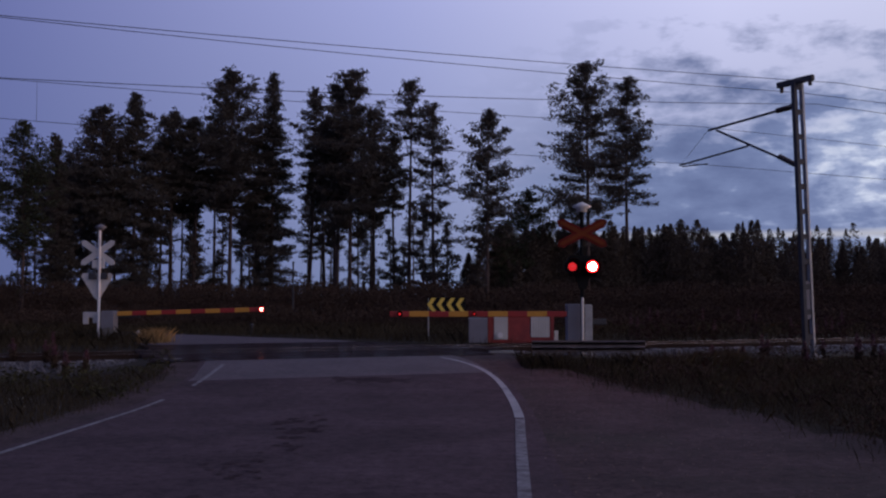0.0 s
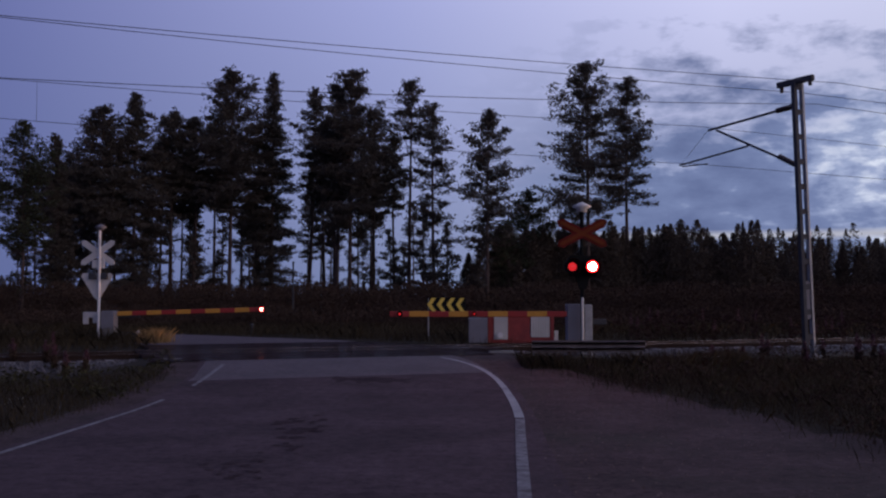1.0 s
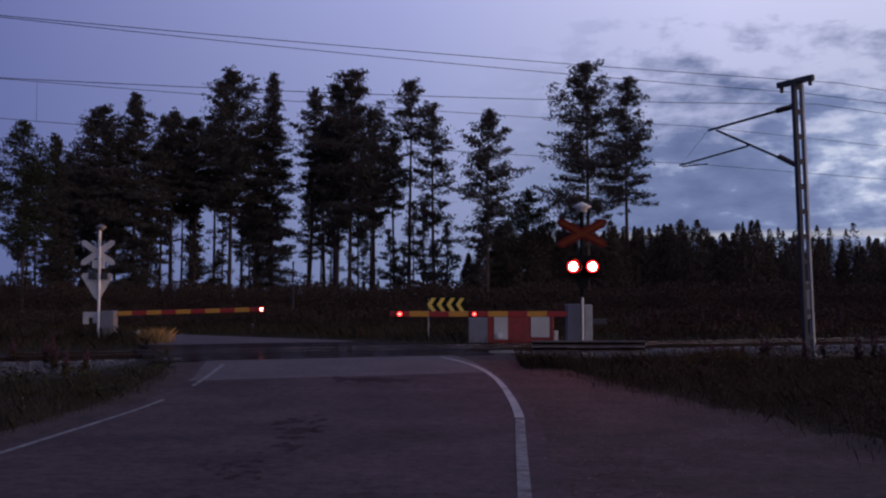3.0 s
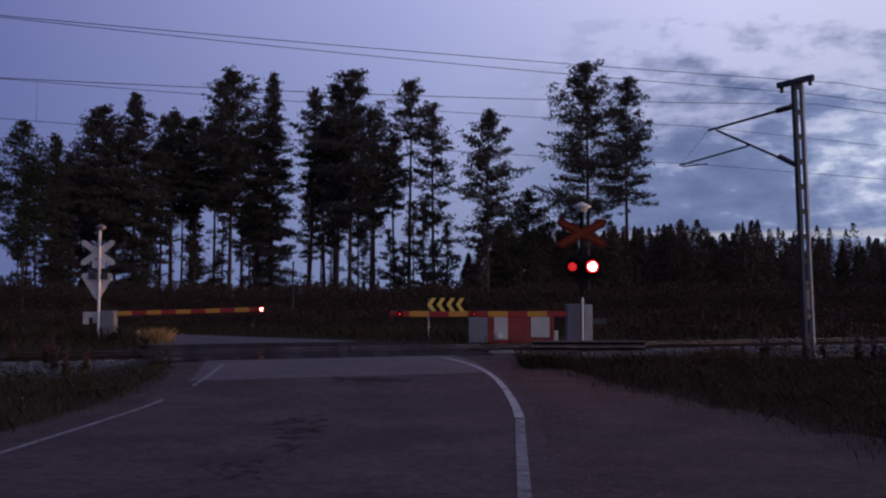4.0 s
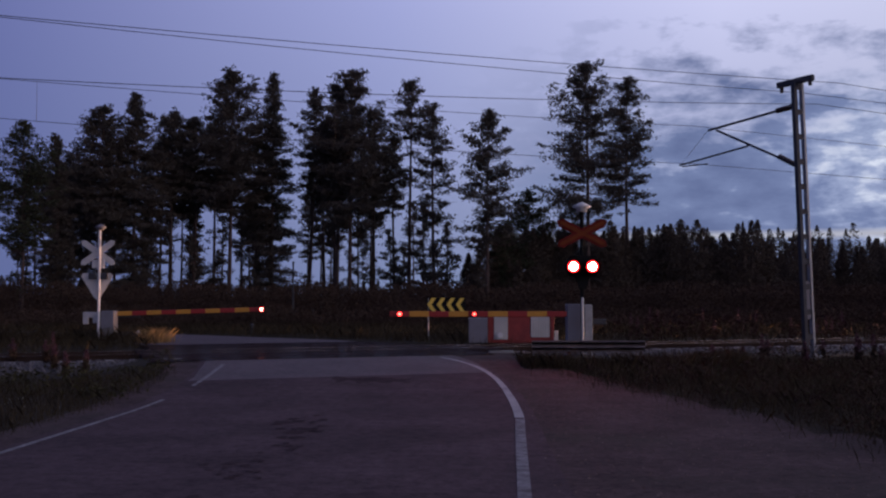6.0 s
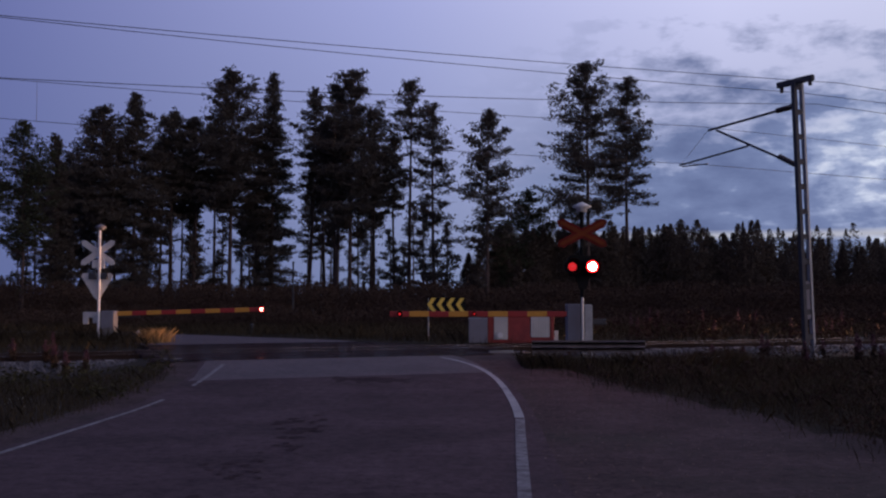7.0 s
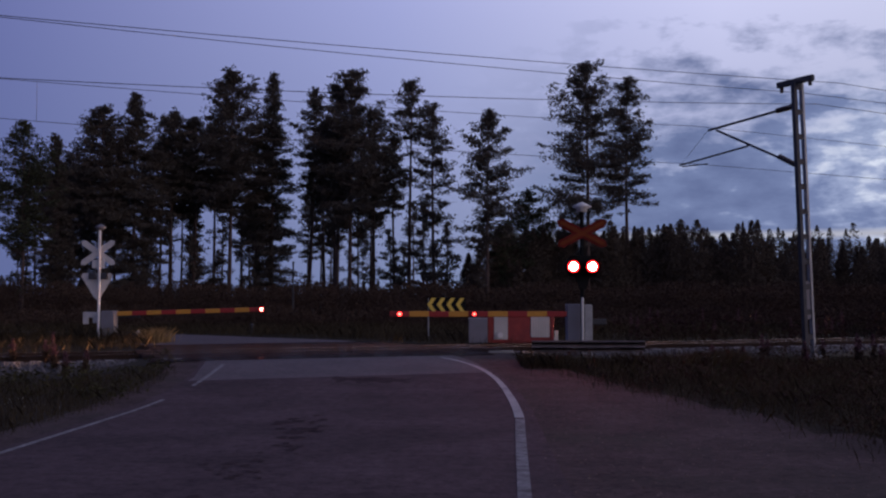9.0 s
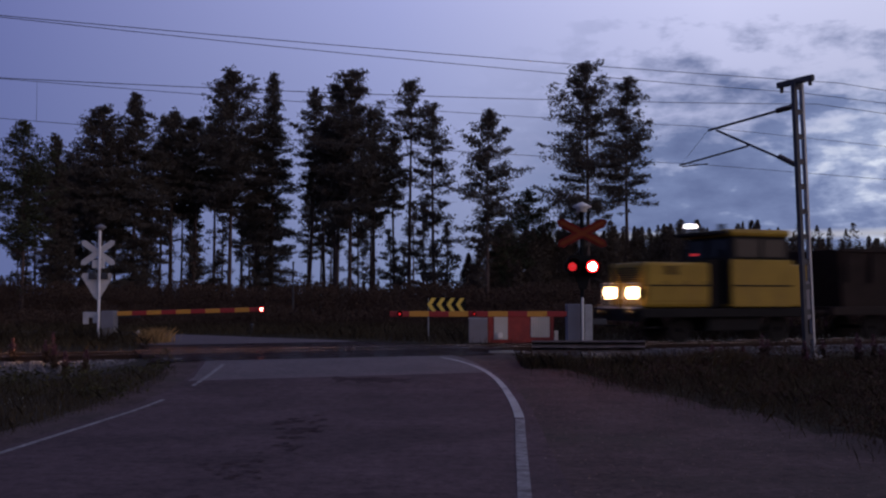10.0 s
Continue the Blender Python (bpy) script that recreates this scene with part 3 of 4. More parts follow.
def right_signal():
    base = 0.05
    s = thing("crossing_signal", pose(3.73, 28.0, base), "level crossing signal with red crossbuck and lit red lamps", "crossing signal")
    part("post", tube(bmesh.new(), [(0, 0, 0), (0, 0, 4.1)], 0.055, 12), "sign_black", s)
    bell = tube(bmesh.new(), [(0, 0, 4.08), (0, 0, 4.16), (0, 0, 4.22), (0, 0, 4.3), (0, 0, 4.34)], [0.14, 0.14, 0.27, 0.12, 0.03], 20)
    part("bell", bell, "pale_steel", s, "pale domed warning bell", smooth=True)
    part("crossbuck", crossbuck(bmesh.new(), 1.36, 0.1, 27, 0.02), "cross_yellow", s, "yellow and red crossbuck", at=pose(0, -0.09, 3.5))
    part("crossbuck_edge", crossbuck(bmesh.new(), 1.5, 0.23, 27, 0.015), "cross_red", s, "red border of the crossbuck", at=pose(0, -0.06, 3.5))
    out = [(-0.42, 2.45), (-0.34, 2.34), (0.34, 2.34), (0.42, 2.45), (0.42, 2.8), (0.34, 2.9), (-0.34, 2.9), (-0.42, 2.8)]
    part("lamp_board", plate(bmesh.new(), out, 0.02, pose(0, -0.1, 0)), "sign_black", s, "black backing board")
    for dx, ph in ((-0.28, 1), (0.22, 0)):
        hood = tube(bmesh.new(), [(dx, -0.1, 2.6), (dx, -0.42, 2.6)], [0.215, 0.22], 24, caps=False)
        lamp = part("lamp", hood, "sign_black", s, "black lamp hood")
        part("lens_seat", tube(bmesh.new(), [(dx, -0.15, 2.6), (dx, -0.16, 2.6)], 0.213, 24), "sign_black", lamp)
        part("lens", tube(bmesh.new(), [(dx, -0.155, 2.6), (dx, -0.18, 2.6), (dx, -0.2, 2.6)], [0.12, 0.1, 0.04], 20), "lens_dim", lamp, "faintly glowing red lens", smooth=True)
        blinking_lamp(lamp, pose(dx, -0.39, 2.6), pose(dx, -0.125, 2.6), 0.158, "lamp_on", ph, core=0.7)
    part("lamp_board_foot", plate(bmesh.new(), [(-0.1, 2.0), (0.1, 2.0), (0.2, 2.34), (-0.2, 2.34)], 0.02, pose(0, -0.1, 0)), "sign_black", s)
    m = thing("barrier_machine", pose(3.7, 28.45, base), "grey steel barrier machine cabinet beside the signal", "barrier machine")
    part("body", box(bmesh.new(), (-0.12, 0, 0.9), (0.46, 0.5, 1.4), 0.02), "grey_box", m)
    # paler steel stands in for light on the cabinet's right side
    part("side_door", box(bmesh.new(), (0.22, 0, 0.9), (0.22, 0.46, 1.38), 0.015), "galvanised", m, "right side of the cabinet, paler as if lit")
    part("foot", box(bmesh.new(), (0.02, 0, 0.09), (0.5, 0.4, 0.2), 0.01), "concrete", m)
    part("counterweight", box(bmesh.new(), (0.55, 0.1, 1.12), (0.4, 0.1, 0.16), 0.02), "dark_steel", m)
    # white lower length of the signal post, built as a pole of its own
    p = thing("marker_post", pose(3.70, 27.75, base), "slim white lower length of the signal post", "post")
    part("pole", tube(bmesh.new(), [(0, 0, 0), (0, 0, 1.78)], 0.036, 10), "white_paint", p)


def boom(at, length, n, lamps, name_label, lead):
    b = thing("barrier_boom", at, name_label, "barrier boom", "barrier booms")
    for i in range(n):
        x0, x1 = length * i / n, length * (i + 1) / n
        col = "boom_red" if (i + lead) % 2 == 0 else "boom_yellow"
        bm = box(bmesh.new(), ((x0 + x1) / 2, 0, 0), (x1 - x0, 0.06, 0.15), 0.012)
        part("band", bm, col, b, "red reflective band" if col == "boom_red" else "amber reflective band")
    for x, r, mt, ph in lamps:
        lamp = part("lamp", tube(bmesh.new(), [(x, 0.05, 0.0), (x, -0.05, 0.0)], r * 1.35, 16), "sign_black", b, "black lamp housing")
        hood = tube(bmesh.new(), [(x, -0.04, 0), (x, -0.14, 0)], [r * 1.25, r * 1.3], 16, caps=False)
        part("hood", hood, "dark_steel", lamp)
        part("lens", tube(bmesh.new(), [(x, -0.045, 0), (x, -0.058, 0)], [r * 0.6, r * 0.4], 14), "lens_dim", lamp, "faintly glowing red lens")
        blinking_lamp(lamp, pose(x, -0.05 - r * 1.05, 0), pose(x, 0, 0), r, mt, ph, core=0.7)
    return b


def left_signal():
    base = 0.2
    s = thing("crossing_signal", pose(-11.84, 36.0, base), "back of a pale metal crossbuck signal on post", "crossing signal")
    part("post", tube(bmesh.new(), [(0, 0, 0), (0, 0, 4.0)], 0.047, 12), "pale_steel", s, "pale painted steel post")
    bell = tube(bmesh.new(), [(0.03, 0, 3.95), (0.03, 0, 4.0), (0.03, 0, 4.05), (0.03, 0, 4.12), (0.03, 0, 4.15)], [0.12, 0.12, 0.2, 0.1, 0.02], 20)
    part("bell", bell, "grey_box", s, "grey domed warning bell", smooth=True)
    part("crossbuck", crossbuck(bmesh.new(), 1.42, 0.2, 35, 0.02), "sign_back", s, "bare metal back of crossbuck", at=pose(-0.09, 0.09, 3.17))
    part("bracket_box", box(bmesh.new(), (-0.06, 0.08, 2.78), (0.42, 0.06, 0.3), 0.01), "sign_back", s)
    tri = [(-0.64, 2.36), (-0.58, 2.46), (0.38, 2.46), (0.44, 2.36), (0.4, 2.24), (0.02, 1.6), (-0.1, 1.54), (-0.18, 1.62)]
    part("lamp_board", plate(bmesh.new(), tri, 0.02, pose(-0.02, 0.1, 0)), "sign_back", s, "rounded triangular back of lamp board")
    for dx in (-0.2, 0.2):
        part("lamp_back", box(bmesh.new(), (dx - 0.05, 0.04, 2.36), (0.26, 0.1, 0.22), 0.03), "dark_steel", s)
    m = thing("barrier_machine", pose(-11.53, 36.2, base), "pale grey barrier machine cabinet on concrete foot", "barrier machine")
    part("body", box(bmesh.new(), (0, 0, 0.85), (0.44, 0.5, 0.62), 0.02), "grey_box", m)
    part("foot", box(bmesh.new(), (0.02, 0, 0.28), (0.42, 0.45, 0.56), 0.02), "concrete", m)
    weight = box(bmesh.new(), (-0.68, 0.1, 1.02), (0.52, 0.12, 0.2), 0.02)
    box(weight, (-0.85, 0.1, 0.82), (0.18, 0.12, 0.24), 0.02)
    box(weight, (-0.52, 0.1, 0.84), (0.16, 0.12, 0.2), 0.02)
    part("counterweight", weight, "sign_back", m, "pale forked counterweight")
    part("drive_rod", box(bmesh.new(), (0.62, -0.05, 0.36), (0.72, 0.14, 0.14), 0.02), "dark_steel", m)
    part("rod_tip", tube(bmesh.new(), [(0.98, -0.05, 0.4), (1.06, -0.05, 0.46)], 0.05, 10), "pale_steel", m)
    part("arm", box(bmesh.new(), (0.12, 0.29, 0.98), (1.7, 0.08, 0.12), 0.01), "dark_steel", m)


def chevron_sign():
    s = thing("chevron_sign", pose(0.12, 40.0, 0.2), "yellow chevron board on a thin post by the bend", "road sign")
    part("post", tube(bmesh.new(), [(-0.68, 0.03, 0), (-0.68, 0.03, 1.6)], 0.03, 8), "galvanised", s)
    part("board", box(bmesh.new(), (0.0, 0.015, 1.35), (1.5, 0.02, 0.52), 0.004), "sign_black", s, "black sign board")
    for k in range(4):
        x = -0.72 + k * 0.365
        c = [(x, 1.35), (x + 0.17, 1.6), (x + 0.33, 1.6), (x + 0.16, 1.35), (x + 0.33, 1.1), (x + 0.17, 1.1)]
        part("chevron", plate(bmesh.new(), c, 0.006), "sign_yellow", s, "yellow chevron")


def shed():
    s = thing("equipment_shed", pose(1.6, 37.4, 0.2), "low red equipment shed with white corrugated doors", "shed")
    w, h = 2.36, 1.0
    part("body", box(bmesh.new(), (w / 2, 0.55, h / 2), (w, 1.0, h), 0.01), "red_paint", s, "red painted boards")
    part("roof", box(bmesh.new(), (w / 2, 0.5, h + 0.02), (w + 0.1, 1.2, 0.05), 0.01), "dark_steel", s)
    for x0, x1, z0 in ((0.22, 0.71, 0.12), (1.53, 2.21, 0.2)):
        n = max(3, round((x1 - x0) / 0.085))
        door = part("corrugated_door", box(bmesh.new(), ((x0 + x1) / 2, 0.04, (z0 + 0.93) / 2), (x1 - x0, 0.02, 0.93 - z0), 0.004), "white_paint", s, "white corrugated door")
        for i in range(n):
            a = x0 + (x1 - x0) * (i + 0.5) / n
            part("slat", box(bmesh.new(), (a, 0.02, (z0 + 0.93) / 2), (0.05, 0.04, 0.93 - z0), 0.012), "white_paint", door)
    part("door", box(bmesh.new(), (1.1, 0.035, 0.5), (0.76, 0.03, 0.86), 0.008), "red_paint", s, "plain red door")
    for x0 in (0.06, 2.3):
        part("corner_post", box(bmesh.new(), (x0, 0.02, 0.5), (0.1, 0.1, 0.98), 0.01), "red_paint", s)
    part("meter", tube(bmesh.new(), [(0.44, 0.0, 0.28), (0.44, -0.12, 0.28)], 0.1, 16), "pale_steel", s, "round pale fitting")
    g = thing("grey_cabinet", pose(1.25, 37.2, 0.2), "plain grey metal cabinet next to the shed", "cabinet")
    part("body", box(bmesh.new(), (0, 0.2, 0.44), (0.66, 0.5, 0.86), 0.015), "grey_box", g)
    part("lid", box(bmesh.new(), (0, 0.2, 0.885), (0.7, 0.54, 0.03), 0.008), "galvanised", g)
    c = thing("white_post", pose(4.05, 37.5, 0.2), "short white post by the shed", "post")
    part("pole", box(bmesh.new(), (0, 0, 0.22), (0.13, 0.1, 0.44), 0.01), "white_paint", c)


def kerb_stone(u, q, length):
    k = thing("kerb_stone", T @ pose(u, q, 0.195), "pale worn concrete kerb at the crossing edge", "kerb", "kerbs of the crossing")
    part("block", box(bmesh.new(), (0, 0, 0.0), (length, 0.14, 0.2), 0.02), "concrete", k)


def guard_rail():
    g = thing("guard_rail", pose(2.3, 27.2, 0.0), "dull steel guard rail beside the track", "guard rail")
    prof = [(0, 0.42), (-0.012, 0.47), (-0.012, 0.53), (0, 0.57), (-0.012, 0.61), (-0.012, 0.67), (0, 0.72)]
    bm = bmesh.new()
    a, b = ([bm.verts.new((x, q, z)) for q, z in prof] for x in (0, 2.95))
    for i in range(len(prof) - 1):
        bm.faces.new((a[i], b[i], b[i + 1], a[i + 1]))
    bmesh.ops.solidify(bm, geom=list(bm.faces), thickness=0.006)
    part("beam", bm, "dull_steel", g)
    for x in (0.2, 1.5, 2.75):
        part("post", box(bmesh.new(), (x, 0.06, 0.34), (0.08, 0.08, 0.72), 0.005), "dull_steel", g)


def far_post(x, y, h, label):
    p = thing("marker_post", pose(x, y, float(land_z(x, y)) - 0.02), label, "post")
    part("pole", tube(bmesh.new(), [(0, 0, 0), (0, 0, h)], 0.05, 8), "dark_steel", p)
    part("cap", tube(bmesh.new(), [(0, 0, h), (0, 0, h + 0.08)], [0.09, 0.05], 8), "dark_steel", p)


right_signal()
left_signal()
far_post(-8.6, 60.0, 3.6, "slim grey post in front of the trees")
far_post(-8.5, 46.6, 0.4, "short pale roadside post beyond the crossing")
# from the tip over the road to the machine at the roadside
boom(pose(-1.43, 28.1, 1.39), 4.75, 9, ((0.27, 0.062, "boom_lamp_on", 1), (2.27, 0.05, "boom_lamp_on", 1)), "red and amber barrier boom lowered over the road", 0)
boom(pose(-11.2, 36.0, 1.27, 0, -1.7, 0), 5.05, 10, ((4.98, 0.075, "boom_white_on", 0),), "red and amber barrier boom with lamp at tip", 1)
chevron_sign()
shed()
kerb_stone(-8.6, -3.34, 0.5)
kerb_stone(0.75, -2.75, 0.8)
guard_rail()


# ---- train ----
def wheelset(parent, x, gauge=1.524, r=0.46):
    bm = bmesh.new()
    tube(bm, [(0, -0.95, 0), (0, 0.95, 0)], 0.08, 10)
    for s in (-1, 1):
        y = s * gauge / 2
        tube(bm, [(0, y - 0.06, 0), (0, y + 0.06, 0)], r, 24)
        for k in range(6):
            a = k * math.pi / 3
            box(bm, (0.26 * math.cos(a), y + s * 0.07, 0.26 * math.sin(a)), (0.1, 0.02, 0.1))
    ob = part("wheelset", bm, "loco_dark", parent, "steel wheels on an axle", at=pose(x, 0, r))
    wheels.append((ob, x, r))


wheels = []


def bore(ob, holes):
    """Cut closed shapes out of a mesh."""
    for hole in holes:
        cutter = new("cutter", finish("cutter", hole, "loco_dark"))
        cutter.parent = ob.parent
        cut = ob.modifiers.new("bore", "BOOLEAN")
        cut.operation, cut.object, cut.solver = "DIFFERENCE", cutter, "EXACT"
        bpy.context.view_layer.update()
        me = bpy.data.meshes.new_from_object(ob.evaluated_get(bpy.context.evaluated_depsgraph_get()))
        ob.modifiers.clear()
        ob.data = me
        bpy.data.objects.remove(cutter)


def locomotive():
    t = thing("locomotive", T, "yellow diesel shunting locomotive with lit headlights", "locomotive")
    # x runs back from the front, z up from the rail
    part("frame", box(bmesh.new(), (3.4, 0, 1.02), (6.8, 2.7, 0.3), 0.03), "loco_dark", t, "dark steel underframe")
    part("tank", box(bmesh.new(), (3.7, 0, 0.65), (2.2, 2.3, 0.5), 0.05), "loco_dark", t)
    part("buffer_beam", box(bmesh.new(), (-0.06, 0, 0.95), (0.12, 2.7, 0.4), 0.02), "loco_dark", t)
    for y in (-0.9, 0.9):
        part("buffer", tube(bmesh.new(), [(-0.1, y, 1.0), (-0.5, y, 1.0), (-0.52, y, 1.0), (-0.57, y, 1.0)], [0.1, 0.1, 0.24, 0.24], 16), "loco_dark", t)
        part("step", box(bmesh.new(), (0.3, y * 1.4, 0.55), (0.5, 0.2, 0.05), 0.01), "loco_dark", t)
    for y0 in (-1.0, 1.0):
        part("handrail", tube(bmesh.new(), [(-0.05, y0, 1.2), (-0.05, y0, 2.0), (-0.05, y0 * 0.4, 2.0), (-0.05, y0 * 0.4, 1.2)], 0.02, 6), "pale_steel", t)
    # near-black block: the shade of the gap before the cab is in its colour
    part("door_recess", box(bmesh.new(), (3.0, 0, 2.0), (0.7, 1.9, 1.6), 0.02), "loco_dark", t, "dark narrow block for the shaded gap before the cab")
    hood = box(bmesh.new(), (1.48, 0, 1.94), (2.56, 2.2, 1.5), 0.12)
    hood_ob = part("engine_hood", hood, "loco_yellow", t, "yellow engine hood", smooth=False)
    bore(hood_ob, [tube(bmesh.new(), [(-0.5, y0, 1.68), (1.5, y0, 1.68)], 0.205, 20) for y0 in (-0.71, 0.71)])
    for k in range(7):
        part("grille_slat", box(bmesh.new(), (0.185, 0, 2.04 + k * 0.075), (0.03, 1.5, 0.035), 0.006), "loco_dark", t)
    for k in range(3):
        door = part("hood_door", box(bmesh.new(), (0.66 + k * 0.8, -1.105, 2.0), (0.74, 0.025, 1.2), 0.01), "loco_yellow", t)
        part("door_handle", box(bmesh.new(), (0.95 + k * 0.8, -1.13, 2.0), (0.05, 0.03, 0.14), 0.006), "loco_dark", door)
    for k in range(5):
        part("louvre", box(bmesh.new(), (1.2, -1.125, 2.3 + k * 0.06), (0.6, 0.02, 0.03), 0.004), "loco_dark", t)
    # cab
    cab = box(bmesh.new(), (4.62, 0, 2.0), (2.5, 2.86, 1.6), 0.05)
    part("cab_body", cab, "loco_yellow", t, "yellow lower cab")
    part("cab_front", box(bmesh.new(), (3.345, 0, 2.1), (0.05, 2.7, 1.6), 0.01), "loco_dark", t, "dark cab front wall")
    part("window_band", box(bmesh.new(), (4.62, 0, 3.2), (2.35, 2.66, 0.9), 0.04), "loco_dark", t, "dark window band")
    part("roof_visor", box(bmesh.new(), (3.16, 0, 3.71), (0.42, 2.6, 0.14), 0.05), "loco_dark", t, "dark visor over the cab front")
    # white colour carries the streak of headlight along the platform edge
    part("platform_edge", box(bmesh.new(), (-0.14, 0, 1.19), (0.05, 2.5, 0.05), 0.01), "white_paint", t, "white bar for the headlit edge of the front platform")
    part("cab_roof", box(bmesh.new(), (4.62, 0, 3.7), (2.5, 2.86, 0.26), 0.12), "loco_yellow", t, "yellow rounded roof")
    for x0 in (3.95, 5.05):
        frame_ob = part("window_frame", box(bmesh.new(), (x0 + 0.1, -1.33, 3.19), (1.02, 0.03, 0.7), 0.012), "loco_dark", t)
        part("pane", box(bmesh.new(), (x0 + 0.1, -1.345, 3.19), (0.92, 0.012, 0.6), 0.004), "glass", frame_ob, "dark cab window")
    for y0 in (-0.66, 0.66):
        part("front_window", box(bmesh.new(), (3.435, y0, 3.19), (0.03, 1.1, 0.64), 0.01), "glass", t, "dark cab window")
    part("rear_hood", box(bmesh.new(), (6.2, 0, 1.93), (0.9, 2.5, 1.45), 0.08), "loco_yellow", t, "short yellow rear hood")
    # lamps
    # deep lamp tubes: a lit mouth, a black throat and the reflector at its end, which throws a narrow beam along the track
    for y0 in (-0.71, 0.71):
        z1 = 1.68
        rim = part("headlight_rim", tube(bmesh.new(), [(1.38, y0, z1), (-0.07, y0, z1), (-0.072, y0, z1)], [0.2, 0.2, 0.19], 20, caps=False), "loco_dark", t, at=pose(0.1, 0, 0))
        part("headlight", tube(bmesh.new(), [(-0.068, y0, z1), (0.0, y0, z1), (0.3, y0, z1)], [0.185, 0.145, 0.13], 20, caps=False), "headlight", rim, "lit warm headlight mouth", smooth=True)
        # the throat points a little up and to the far side of the line
        aim = pose(0.3, y0, z1, 0, 3.0, -3.8)
        # unseen throat added to narrow the beam; its black walls swallow stray light
        part("lamp_throat", tube(bmesh.new(), [(0, 0, 0), (0.95, 0, 0)], 0.131, 20, caps=False), "tube_black", rim, at=aim)
        disc = bmesh.new()
        bmesh.ops.create_circle(disc, cap_ends=True, radius=0.128, segments=16, matrix=pose(0.91, 0, 0, 0, -90, 0))
        part("reflector", disc, "beam", rim, "bright lamp reflector", at=aim)
        # glowing ring added round each lamp to throw warm light back on the hood
        part("headlight_bezel", tube(bmesh.new(), [(-0.07, y0, z1), (-0.15, y0, z1), (-0.16, y0, z1)], [0.2, 0.2, 0.185], 20, caps=False), "added_glow", rim, "added glowing ring that warms the hood front", smooth=True)
        part("lamp_back", tube(bmesh.new(), [(1.3, y0, z1), (1.35, y0, z1)], 0.19, 20), "tube_black", rim)
    part("roof_light", box(bmesh.new(), (2.74, 0.0, 3.97), (0.1, 0.3, 0.12), 0.03), "top_light", t, "lit white roof lamp")
    part("roof_light_bracket", box(bmesh.new(), (2.9, 0.0, 3.9), (0.26, 0.34, 0.13), 0.02), "loco_dark", t)
    part("marker_light", box(bmesh.new(), (3.41, 0.75, 3.02), (0.03, 0.22, 0.06), 0.01), "marker_red", t, "small lit red marker")
    for x0, x1 in ((0.3, 2.7), (3.42, 5.82)):
        y0 = -1.125 if x1 < 3 else -1.44
        part("side_strip", box(bmesh.new(), ((x0 + x1) / 2, y0, 1.92), (x1 - x0, 0.02, 0.05), 0.005), "loco_dark", t, "dark rubbing strip")
    part("exhaust", tube(bmesh.new(), [(2.6, 0.3, 2.75), (2.6, 0.3, 3.2)], 0.11, 12), "loco_dark", t)
    part("roof_horn", tube(bmesh.new(), [(4.3, 0.4, 3.7), (4.3, 0.4, 4.12)], 0.12, 10), "loco_dark", t)
    for x in (1.7, 5.7):
        wheelset(t, x)
    return t


def wagon(x0):
    t = thing("hopper_wagon", T @ pose(x0, 0, RAIL), "dark rusty hopper wagon coupled behind locomotive", "wagon")
    part("frame", box(bmesh.new(), (5.0, 0, 1.05), (10, 2.6, 0.3), 0.03), "wagon", t)
    bm = bmesh.new()
    bmesh.ops.create_cube(bm, size=1, matrix=Matrix.Translation((5, 0, 2.2)) @ Matrix.Diagonal((9.6, 2.8, 2.0, 1)))
    for v in bm.verts:
        if v.co.z < 2:
            v.co.y *= 0.75
            v.co.x = 5 + (v.co.x - 5) * 0.9
    part("tub", bm, "wagon", t, "sloping rusty tub")
    for k in range(9):
        part("rib", box(bmesh.new(), (0.6 + k * 1.1, -1.4, 2.6), (0.1, 0.12, 1.1), 0.01), "wagon", t)
    part("rim", box(bmesh.new(), (5, -1.42, 3.18), (9.7, 0.12, 0.12), 0.01), "wagon", t)
    for y in (-0.9, 0.9):
        part("buffer", tube(bmesh.new(), [(0, y, 1.0), (-0.45, y, 1.0), (-0.5, y, 1.0)], [0.09, 0.09, 0.22], 14), "wagon", t)
    for x in (2.2, 7.8):
        wheelset(t, x)
    return t


loco = locomotive()
tail = wagon(8.5)


